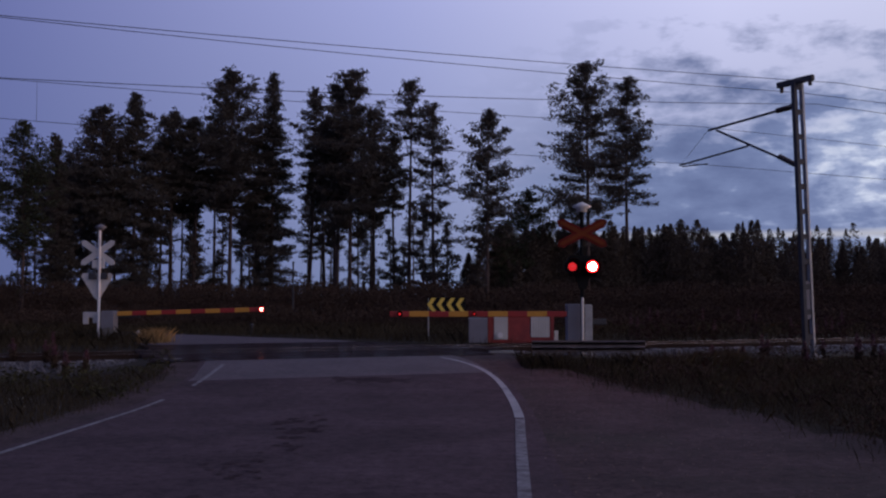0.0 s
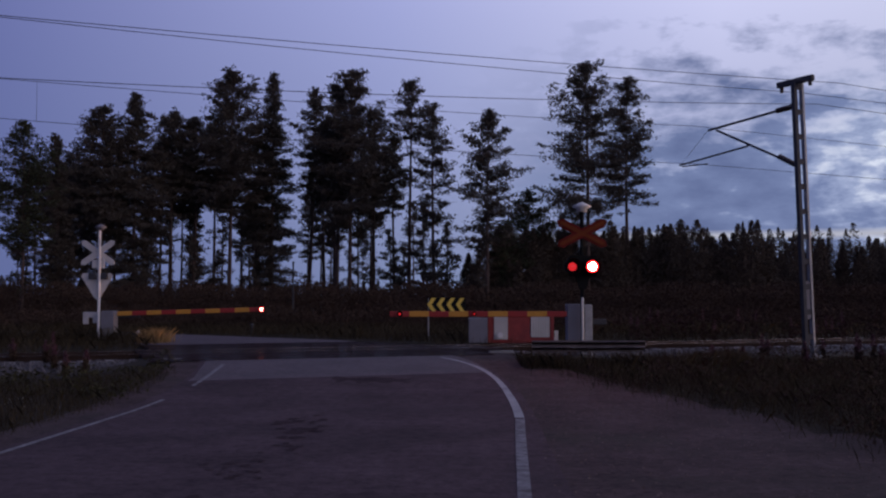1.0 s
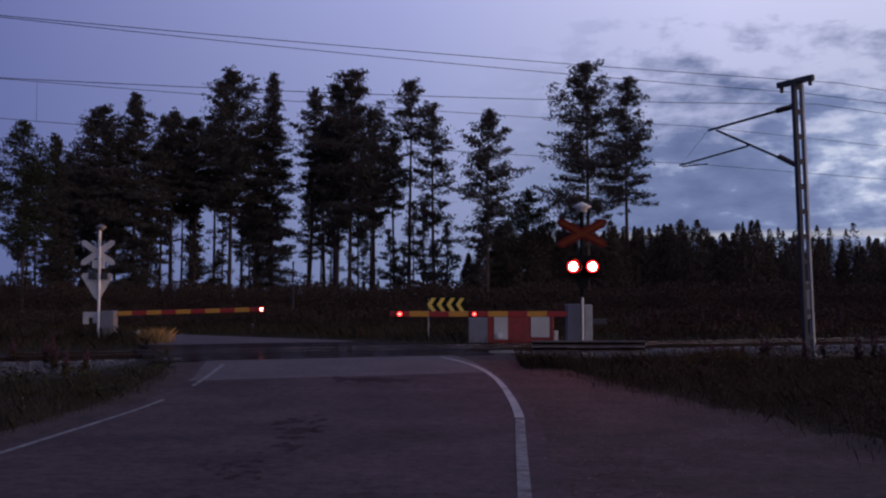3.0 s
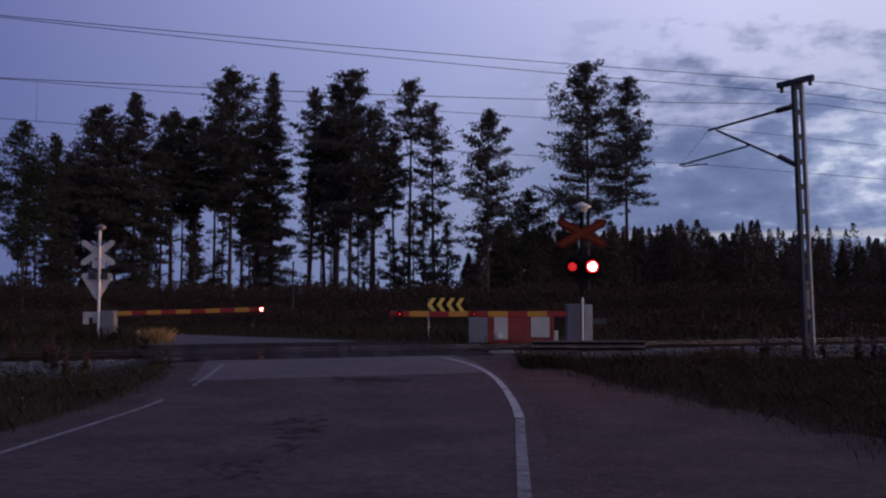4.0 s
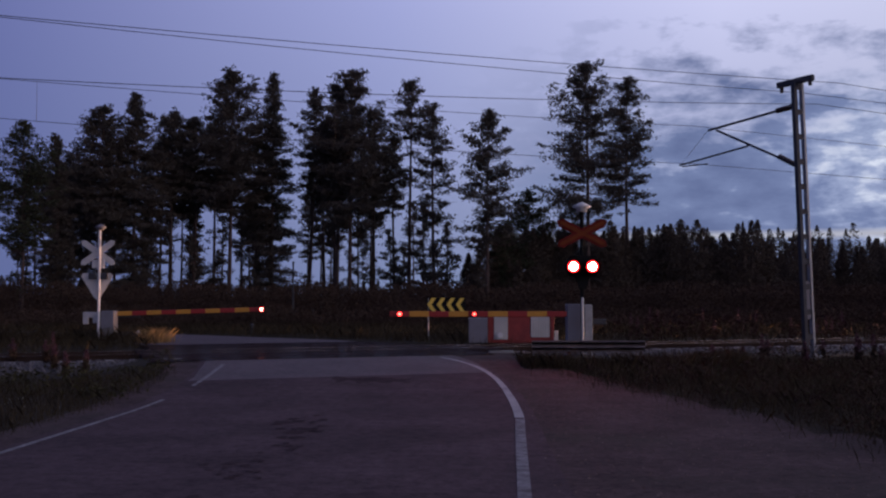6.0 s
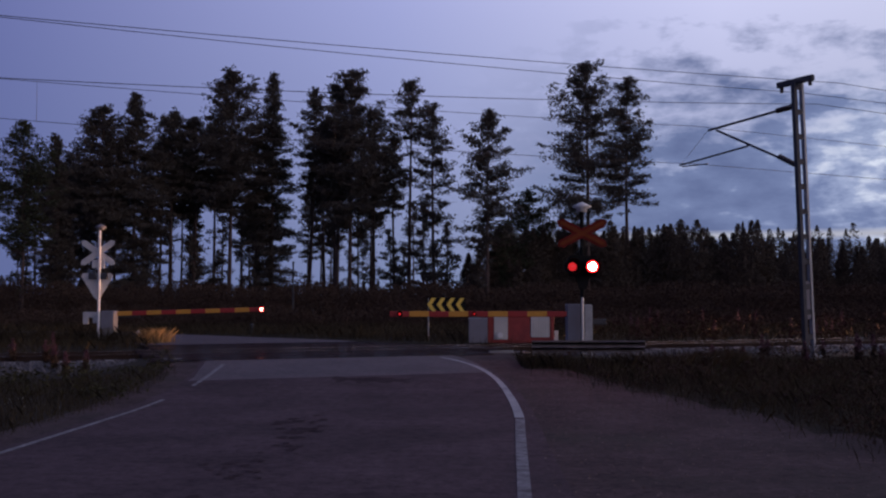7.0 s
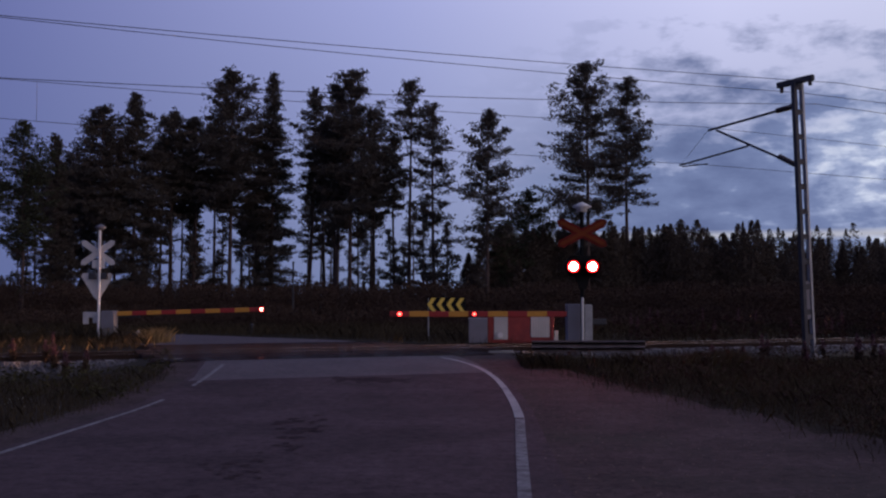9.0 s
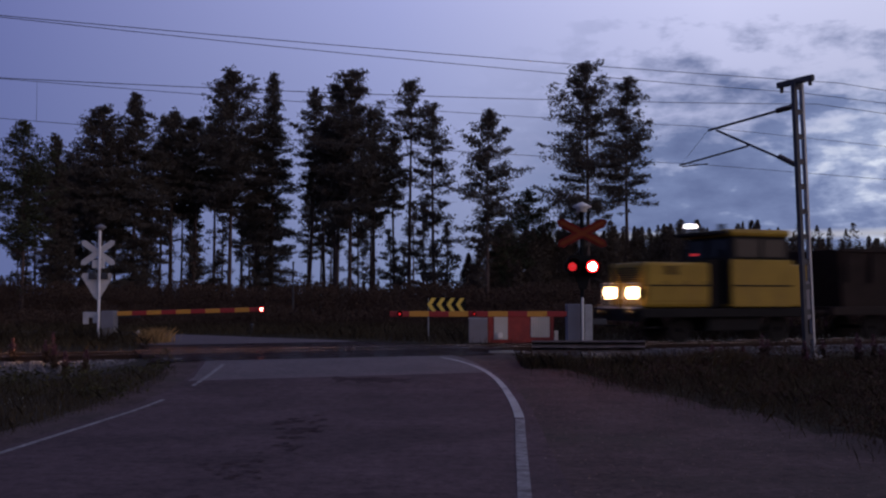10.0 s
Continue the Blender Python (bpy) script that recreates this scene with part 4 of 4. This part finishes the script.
# ---- trees ----
def pine(x, y, top, radius, crown_from, seed, density=1.0, kind="pine", label="", shape="column", airy=0.0):
    """A conifer or birch: trunk and limbs, with clumps of needles set round the ends of the limbs."""
    r = np.random.default_rng(seed)
    z0 = float(land_z(x, y)) - 0.1
    h = top - z0 - 0.4
    cb = crown_from - z0
    leaf = "birch_leaf" if kind == "birch" else "needles"
    name = {"pine": "pine_tree", "birch": "birch_tree", "spruce": "spruce_tree"}[kind]
    tree = thing(name, pose(x, y, z0), label or "tall dark Scots pine with bare lower trunk", "tree", "roadside trees")
    lean, bend = r.normal(0, 0.009, 2), r.normal(0, 0.13, 2)

    def axis(z):
        k = np.asarray(z) / h
        return np.stack([lean[0] * z + bend[0] * np.sin(3 * k), lean[1] * z + bend[1] * np.sin(2.5 * k), z + 0 * k], -1)

    def reach(k):
        if shape == "cone":
            return (1 - k) ** 0.8 * (0.7 + 0.3 * min(1, k * 6)) + 0.07
        if shape == "umbrella":
            return math.sin(math.pi * min(1, 0.2 + 0.76 * k)) ** 0.8 + 0.06
        if shape == "dome":
            return min(1, (1 - k) * 2.6 + 0.02) ** 0.65 * (1 - 0.32 * k) * (0.75 + 0.25 * min(1, k * 8))
        return min(1, (1 - k) * 1.9 + 0.02) ** 0.68 * (0.66 + 0.34 * min(1, k * 3)) + 0.05

    tr = 0.0085 * h + 0.02
    bm = bmesh.new()
    zs = np.linspace(0, h * 0.985, 12)
    tube(bm, [axis(z) for z in zs], [tr * (1 - 0.88 * (z / h) ** 0.9) + 0.012 for z in zs], 8)
    centres = []
    nb = int((h - cb) * 10.5 * density) + 12
    for i in range(nb):
        k = (i + r.random()) / nb
        z = cb + (h - cb) * k
        az = r.uniform(0, 2 * math.pi)
        # some limbs reach far out, which notches the outline
        ln = 1.15 * radius * reach(k) * (1 + 0.22 * math.sin(2.1 * z + 2 * az + seed) + r.normal(0, 0.2))
        ln = max(0.22, ln)
        rise = r.uniform(-0.25, 0.2) + 1.1 * k ** 2 if kind == "pine" else (r.uniform(-0.45, -0.1) + 0.7 * k ** 3 if kind == "spruce" else r.uniform(0.1, 0.6))
        p0 = axis(z)
        d = np.array([math.cos(az), math.sin(az), rise])
        side = np.array([-math.sin(az), math.cos(az), 0.0])
        p1 = p0 + d * ln * 0.55
        p2 = p0 + d * ln + np.array([0, 0, 0.14 * ln])
        tube(bm, [p0, p1, p2], [0.016 + 0.01 * ln, 0.012 + 0.005 * ln, 0.006], 3, caps=False)
        if r.random() < airy * 0.4:
            continue
        # flat pads of needles to both sides of the limb, thicker towards its end
        m = int(2.5 + ln * 5.2)
        f = 0.22 + 0.8 * r.random((m, 1)) ** 0.8
        pad = p0 + (p2 - p0) * f + side * r.normal(0, 0.26, (m, 1)) * ln * f + np.array([0, 0, 0.07]) * r.normal(0, 1, (m, 1))
        w = r.uniform(0.6, 1.2, (m, 1, 1)) * (0.1 + 0.05 * min(ln, 1.6))
        c = pad[:, None] + r.normal(0, 1, (m, 9, 3)) * w * np.array([1.1, 1.1, 0.5])
        centres.append(c.reshape(-1, 3))
    c = np.concatenate(centres)
    # a leading shoot, and dead and half-bare limbs below the crown
    shoot = axis(h - 0.85 * r.random(40)) + r.normal(0, 0.07, (40, 3))
    extra = [shoot]
    for i in range(r.integers(10, 20)):
        zz = cb * (1 - 0.65 * r.random() ** 1.6)
        a2, ln = r.uniform(0, 6.28), r.uniform(0.4, radius * 0.8)
        q0 = axis(zz)
        q2 = q0 + np.array([math.cos(a2) * ln, math.sin(a2) * ln, r.uniform(-0.35, 0.15) * ln])
        tube(bm, [q0, q2], [0.02, 0.006], 3, caps=False)
        if r.random() < 0.5:
            extra.append(q0 + (q2 - q0) * r.uniform(0.45, 1.05, (16, 1)) + r.normal(0, 0.1, (16, 3)))
    part("trunk", bm, "bark", tree, "reddish bark trunk with limbs", smooth=True)
    c = np.concatenate([c] + extra)
    soup("crown", tufts(c, 0.135 if kind != "birch" else 0.1, 4, 0.0, 0.8 if kind != "birch" else 1.1), 3, leaf, tree)
    return tree


SPRUCE = "dark spruce with branches down to the undergrowth"
# x, y, top, crown radius, crown base, outline, kind, openness
FRONT_ROW = [(-25.0, 62, 12.6, 1.5, 4.2, "column", "birch", 0.7), (-25.9, 70, 13.0, 1.1, 1.8, "cone", "spruce", 0.0), (-24.4, 74, 15.4, 1.75, 6.6, "column", "pine", 0.1),
             (-22.6, 76, 17.0, 1.9, 1.6, "dome", "spruce", 0.0), (-20.3, 78, 15.9, 1.4, 9.0, "column", "pine", 0.1), (-19.0, 79, 15.6, 1.35, 8.8, "column", "pine", 0.1),
             (-16.0, 78, 18.7, 2.2, 8.0, "column", "pine", 0.0), (-13.15, 80, 19.3, 1.55, 1.6, "dome", "spruce", 0.0),
             (-10.95, 84, 18.8, 1.2, 9.6, "column", "pine", 0.4), (-6.8, 76, 18.5, 2.0, 6.2, "column", "pine", 0.0), (-8.0, 78, 17.9, 1.45, 8.0, "column", "pine", 0.1), (-5.3, 80, 16.2, 1.8, 8.6, "column", "pine", 0.2),
             (-3.86, 84, 15.0, 1.05, 8.6, "column", "pine", 0.3), (-2.64, 80, 18.6, 1.12, 13.6, "umbrella", "pine", 0.7), (-0.58, 76, 16.1, 1.25, 7.0, "column", "pine", 0.8),
             (3.0, 70, 14.5, 1.75, 5.0, "dome", "pine", 0.6), (10.2, 74, 18.7, 2.45, 6.2, "dome", "pine", 0.6), (13.95, 78, 18.6, 1.8, 8.8, "dome", "pine", 0.5)]
SECOND_ROW = [(-29.5, 82, 13.2, 1.5, 5.0), (-27.2, 80, 12.0, 1.5, 4.0), (-25.7, 82, 14.2, 1.6, 6.0), (-22.9, 84, 14.6, 1.7, 8.3), (-18.0, 82, 15.2, 1.6, 8.8), (-14.9, 84, 15.8, 1.4, 8.6), (-9.7, 86, 16.4, 1.1, 8.8), (-8.7, 84, 15.2, 1.3, 8.6), (-6.0, 88, 14.4, 1.1, 7.6)]


def forest():
    for i, (x, y, top, rad, cb, outline, kind, airy) in enumerate(FRONT_ROW):
        label = {"pine": "", "birch": "dark birch with airy leaves", "spruce": SPRUCE}[kind]
        pine(x, y, top, rad, cb, 100 + i, 1.45 if i < 8 else 1.15, kind, label, outline, airy)
    for i, (x, y, top, rad, cb) in enumerate(SECOND_ROW):
        pine(x, y, top, rad, cb, 150 + i, 1.1, "pine", "dark pine standing in the second row", "column", 0.15)
    pine(6.7, 80, 10.2, 1.7, 3.6, 901, 1.3, "birch", "dark birch with airy leaves", "column", 0.2)
    pine(4.6, 74, 7.6, 1.5, 2.6, 902, 0.7, "birch", "small airy birch at the edge of the stand", "column", 0.5)
    for i, (x, y, top) in enumerate(((-6.3, 79, 8.6), (-4.2, 80, 7.2), (-1.5, 78, 9.0), (0.2, 77, 7.6), (-0.6, 76, 6.2), (-3.0, 82, 6.0))):
        pine(x, y, top, 0.95, 2.4, 950 + i, 0.45, "pine", "ragged young pine between taller trunks", "cone", 0.55)
    # ragged young trees that fill the gaps between the trunks
    r = np.random.default_rng(8)
    for i in range(8):
        x = r.uniform(-33, 4) if i % 2 else r.uniform(-33, -22)
        top = r.uniform(4.5, 9.0) if x < -4 else r.uniform(4, 6.5)
        pine(x, r.uniform(72, 86), top, r.uniform(0.8, 1.5), r.uniform(1.2, 3.0), 700 + i, 0.35, "pine", "ragged young pine between taller trunks", "cone", 0.55)
    # slimmer pines standing behind
    r = np.random.default_rng(5)
    for i in range(8):
        top = r.uniform(10.5, 13.5)
        pine(r.uniform(-38, -17), r.uniform(80, 92), top, r.uniform(1.1, 1.6), top * r.uniform(0.62, 0.75), 400 + i, 0.9, "pine", "bushy dark pine in the stand behind", "column", 0.2)
    for i in range(24):
        x = r.uniform(-36, -1) if i % 3 else r.uniform(-36, -16)
        y = r.uniform(84, 108)
        top = r.uniform(9, 13.0)
        pine(x, y, top, r.uniform(0.6, 1.0), top * r.uniform(0.5, 0.75), 300 + i, 0.5, "pine", "slim pine in the stand behind", "column", 0.3)


def spruce_wall(name, n, xr, yr, hr, seed, label, power=1.0, size=0.17):
    """Many spruces too far to count, as one mass of drooping twigs."""
    r = np.random.default_rng(seed)
    cs = []
    for i in range(n):
        x, y = r.uniform(*xr), r.uniform(*yr)
        h = (hr[0] + (hr[1] - hr[0]) * r.random() ** 1.4) * (1.14 if r.random() < 0.06 else 1)
        m = int(1100 * power)
        k = r.random(m) ** 1.15
        wide, blunt = r.uniform(0.19, 0.34) * h, r.uniform(0.6, 0.95)
        a = r.uniform(0, 6.283, m)
        tier = 1 + 0.28 * np.sin(k * h * 7.0 + 2 * np.sin(a * 2 + i))
        rad = (wide * (1 - k) ** blunt * tier + 0.03) * r.uniform(0.25, 1.05, m)
        cs.append(np.stack([x + rad * np.cos(a), y + rad * np.sin(a), k * h - 0.12 * rad], 1))
    ob = soup(name, tufts(np.concatenate(cs), size, 3, 0.3, 0.85), 3, "spruce")
    tagged(ob, label, "forest", kind="stuff")


def thicket(name, n, xr, yr, hr, seed, label, size=0.3, material="bush"):
    r = np.random.default_rng(seed)
    x, y = r.uniform(*xr, n), r.uniform(*yr, n)
    hgt = hr[0] + (hr[1] - hr[0]) * (0.5 + 0.25 * np.sin(x * 0.8 + seed) + 0.25 * np.sin(x * 1.9 + y))
    c = np.stack([x, y, hgt * r.random(n) ** 0.7], 1)
    ob = soup(name, tufts(c, size, 3), 3, material)
    tagged(ob, label, "undergrowth", kind="stuff")


forest()
spruce_wall("spruce_forest", 230, (12, 72), (112, 136), (7.2, 10.0), 11, "dark spruce forest along the far side of the line")
spruce_wall("spruce_fringe", 130, (14, 56), (98, 111), (4.5, 8.0), 15, "lower dark spruces in front of the forest", 0.8)
spruce_wall("spruce_stand", 80, (4.0, 24), (74, 86), (6.2, 7.7), 12, "dense young spruces behind the crossing", 1.5, 0.14)
spruce_wall("far_forest", 150, (-130, 130), (170, 200), (3.5, 5.5), 13, "distant dark forest on the horizon", 0.3, 0.3)
spruce_wall("spruce_edge", 24, (1.6, 8.0), (72, 82), (3.6, 6.0), 14, "young spruces at the edge of the stand", 1.4, 0.14)
# added out of view behind the camera to block low sky from the cab glass
spruce_wall("forest_behind", 110, (-110, 110), (-80, -50), (9, 14), 16, "unseen spruces added behind the camera to darken reflections", 0.45, 0.5)
thicket("undergrowth", 150000, (-46, 44), (60, 80), (2.0, 2.9), 21, "dark bushes and saplings under the trees", 0.11)
thicket("roadside_bushes", 40000, (-40, 34), (52, 58), (0.7, 1.6), 22, "low dark bushes beyond the road", 0.1)


# ---- verge plants ----
def grass_patch(name, n, sample, hmin, hmax, material, label, wide=0.012):
    p = sample(n)
    k = len(p)
    z = land_z(p[:, 0], p[:, 1]) - 0.02
    base = np.column_stack([p, z])
    a = rng.uniform(0, 6.283, k)
    h = rng.uniform(hmin, hmax, k)[:, None]
    q = across(p[:, 0], p[:, 1])
    h = h * np.where(q < 0, 0.25 + 0.75 * (1 - smooth_step(-9.5, -5.0, q)), 1.0)[:, None]
    e = np.stack([np.cos(a), np.sin(a), 0 * a], 1) * wide * rng.uniform(0.7, 1.5, (k, 1))
    lean = np.column_stack([rng.normal(0, 0.3, (k, 2)), np.ones(k)])
    mid = base + lean * h * 0.55
    tip = base + lean * h * np.array([1.5, 1.5, 1.0])
    v = np.stack([base - e, base + e, mid + e * 0.7, tip, mid - e * 0.7], 1)
    ob = soup(name, v.reshape(-1, 3), 5, material)
    tagged(ob, label, "grass", kind="stuff")


def right_verge(n):
    p = np.column_stack([rng.uniform(1.8, 24, n), rng.uniform(6, 32, n)])
    q = across(p[:, 0], p[:, 1])
    return p[(p[:, 0] > right_edge(p[:, 1]) + rng.normal(0.15, 0.42, n)) & (q < -4.6)]


def left_verge(n):
    p = np.column_stack([rng.uniform(-20, -5, n), rng.uniform(8, 29, n)])
    q = across(p[:, 0], p[:, 1])
    return p[(p[:, 0] < road_x(p[:, 1]) - 3.7 - np.abs(rng.normal(0, 0.25, n))) & (q < -4.6)]


def far_verge(n):
    p = np.column_stack([rng.uniform(-24, 30, n), rng.uniform(31, 56, n)])
    q = across(p[:, 0], p[:, 1])
    road_off = np.abs(p[:, 0] - road_x(p[:, 1])) * np.where(p[:, 1] > 36, 0.62, 1)
    return p[(q > 3.4) & (road_off > 4.2)]


grass_patch("verge_grass", 170000, right_verge, 0.1, 0.4, "grass", "tall dark grass on the verge by the line", 0.0035)
grass_patch("verge_grass_west", 52000, left_verge, 0.1, 0.32, "grass", "dark grass and weeds on the road verge", 0.004)
grass_patch("meadow_grass", 60000, far_verge, 0.2, 0.55, "grass", "rough grass beyond the railway", 0.009)
grass_patch("tall_weeds", 5200, lambda n: np.column_stack([rng.uniform(1.9, 7.5, n), rng.uniform(24.8, 27.0, n)]), 0.35, 0.7, "grass", "tall brown weeds in front of guard rail", 0.008)
grass_patch("tall_grass", 11000, lambda n: np.column_stack([rng.uniform(-23, -10.6, n), rng.uniform(35.2, 38.2, n)]), 0.3, 0.72, "grass", "tall dark grass beside the barrier", 0.005)
# dry tuft with headlight warmth in its base colour
grass_patch("dry_tuft", 2000, lambda n: np.column_stack([-9.95 + rng.normal(0, 0.22, n), 36.1 + rng.normal(0, 0.35, n)]), 0.1, 0.6, "lit_dry_grass", "dry grass tuft by the barrier, orange as if headlit", 0.005)


def weed_clumps(name, n, sample, hmin, hmax, material, label, size=0.07):
    p = sample(n)
    cs = []
    for x, y in p:
        h = rng.uniform(hmin, hmax)
        m = 46
        k = rng.random(m)
        cs.append(np.stack([x + rng.normal(0, 0.2, m), y + rng.normal(0, 0.2, m), float(land_z(x, y)) + h * k], 1))
    tagged(soup(name, tufts(np.concatenate(cs), size, 3, 0.0, 0.8), 3, material), label, "weeds", kind="stuff")


weed_clumps("verge_weeds", 620, right_verge, 0.2, 0.55, "bush", "dark leafy weeds among the verge grass", 0.06)
weed_clumps("green_weeds", 130, right_verge, 0.15, 0.4, "pale_weed", "small green weeds among the verge grass", 0.05)
weed_clumps("verge_weeds_west", 200, left_verge, 0.15, 0.42, "pale_weed", "leafy weeds among the roadside grass")
weed_clumps("white_umbels", 26, left_verge, 0.2, 0.4, "white_flower", "small white wildflowers in the grass", 0.012)
weed_clumps("white_umbels_east", 16, right_verge, 0.35, 0.6, "white_flower", "small white wildflowers in the grass", 0.012)
weed_clumps("rust_weeds", 50, lambda n: np.column_stack([rng.uniform(4.0, 22, n), rng.uniform(38.5, 44, n)]), 0.5, 1.3, "rust_weed", "reddish-brown tall weeds beyond the track", 0.1)


def fireweed(x, y, h, seed):
    r = np.random.default_rng(seed)
    f = thing("fireweed", pose(x, y, float(land_z(x, y)) - 0.02), "tall pink fireweed in flower", "wildflower", "fireweed on the verge")
    bm = tube(bmesh.new(), [(0, 0, 0), (0.02, 0.01, h * 0.5), (0.03 * r.normal(), 0.03, h)], [0.012, 0.01, 0.004], 5)
    part("stem", bm, "stem", f)
    k = r.random(60)
    c = np.stack([r.normal(0, 0.02, 60), r.normal(0, 0.02, 60), h * (0.15 + 0.45 * k)], 1)
    tagged(soup("leaves", tufts(c, 0.11, 2), 3, "bush", f), kind="stuff")
    k = r.random(70)
    w = (1 - k * 0.8) * 0.05
    c = np.stack([r.normal(0, 1, 70) * w, r.normal(0, 1, 70) * w, h * (0.6 + 0.4 * k)], 1)
    tagged(soup("flower_spike", tufts(c, 0.045, 3), 3, "fireweed", f), kind="stuff")


r0 = np.random.default_rng(33)
for i in range(18):
    y = r0.uniform(25.5, 31.5)
    fireweed(6 + r0.uniform(0, 9), y, r0.uniform(0.5, 0.95), 500 + i)
for i in range(16):
    fireweed(r0.uniform(5, 19), r0.uniform(39, 43), r0.uniform(0.9, 1.4), 540 + i)
for x, y, h in ((-9.9, 26.6, 1.0), (-9.7, 26.2, 0.7), (-10.2, 26.9, 0.8), (-8.5, 23.6, 0.65), (-8.3, 24.4, 0.6), (-11.2, 27.3, 0.8)):
    fireweed(x, y, h, int(h * 1000))


# ---- what moves ----
LOCO_SPEED, LOCO_END = 12.9, 6.41


def motions():
    rows = []
    for t in (0.0, 2.5, 5.0, 7.5, 10.0):
        rows.append((t, T @ pose(LOCO_END + LOCO_SPEED * (10 - t), 0, RAIL)))
    walk(loco, rows)
    walk(tail, [(t, m @ pose(7.65, 0, 0)) for t, m in rows])
    for ob, x, r in wheels:
        turn = math.degrees(LOCO_SPEED / r)
        walk(ob, [(k / 20, pose(x, 0, r, 0, -turn * k / 20, 0)) for k in range(201)])
    for ob, lit, dark, phase in blinkers:
        first = SHIFT + phase * PERIOD / 2
        keys = [(0.0, dark if phase else lit)]
        k = -1
        while True:
            on, off = first + k * PERIOD, first + (k + 0.5) * PERIOD
            k += 1
            if on > 10.1:
                break
            keys += [(on - 0.07, dark), (on - 0.04, lit), (off - 0.01, lit), (off + 0.09, dark)]
        walk(ob, [keys[0]] + [(t, m) for t, m in keys[1:] if 0.02 < t < 9.99] + [(10.0, dark if phase else lit)])


motions()
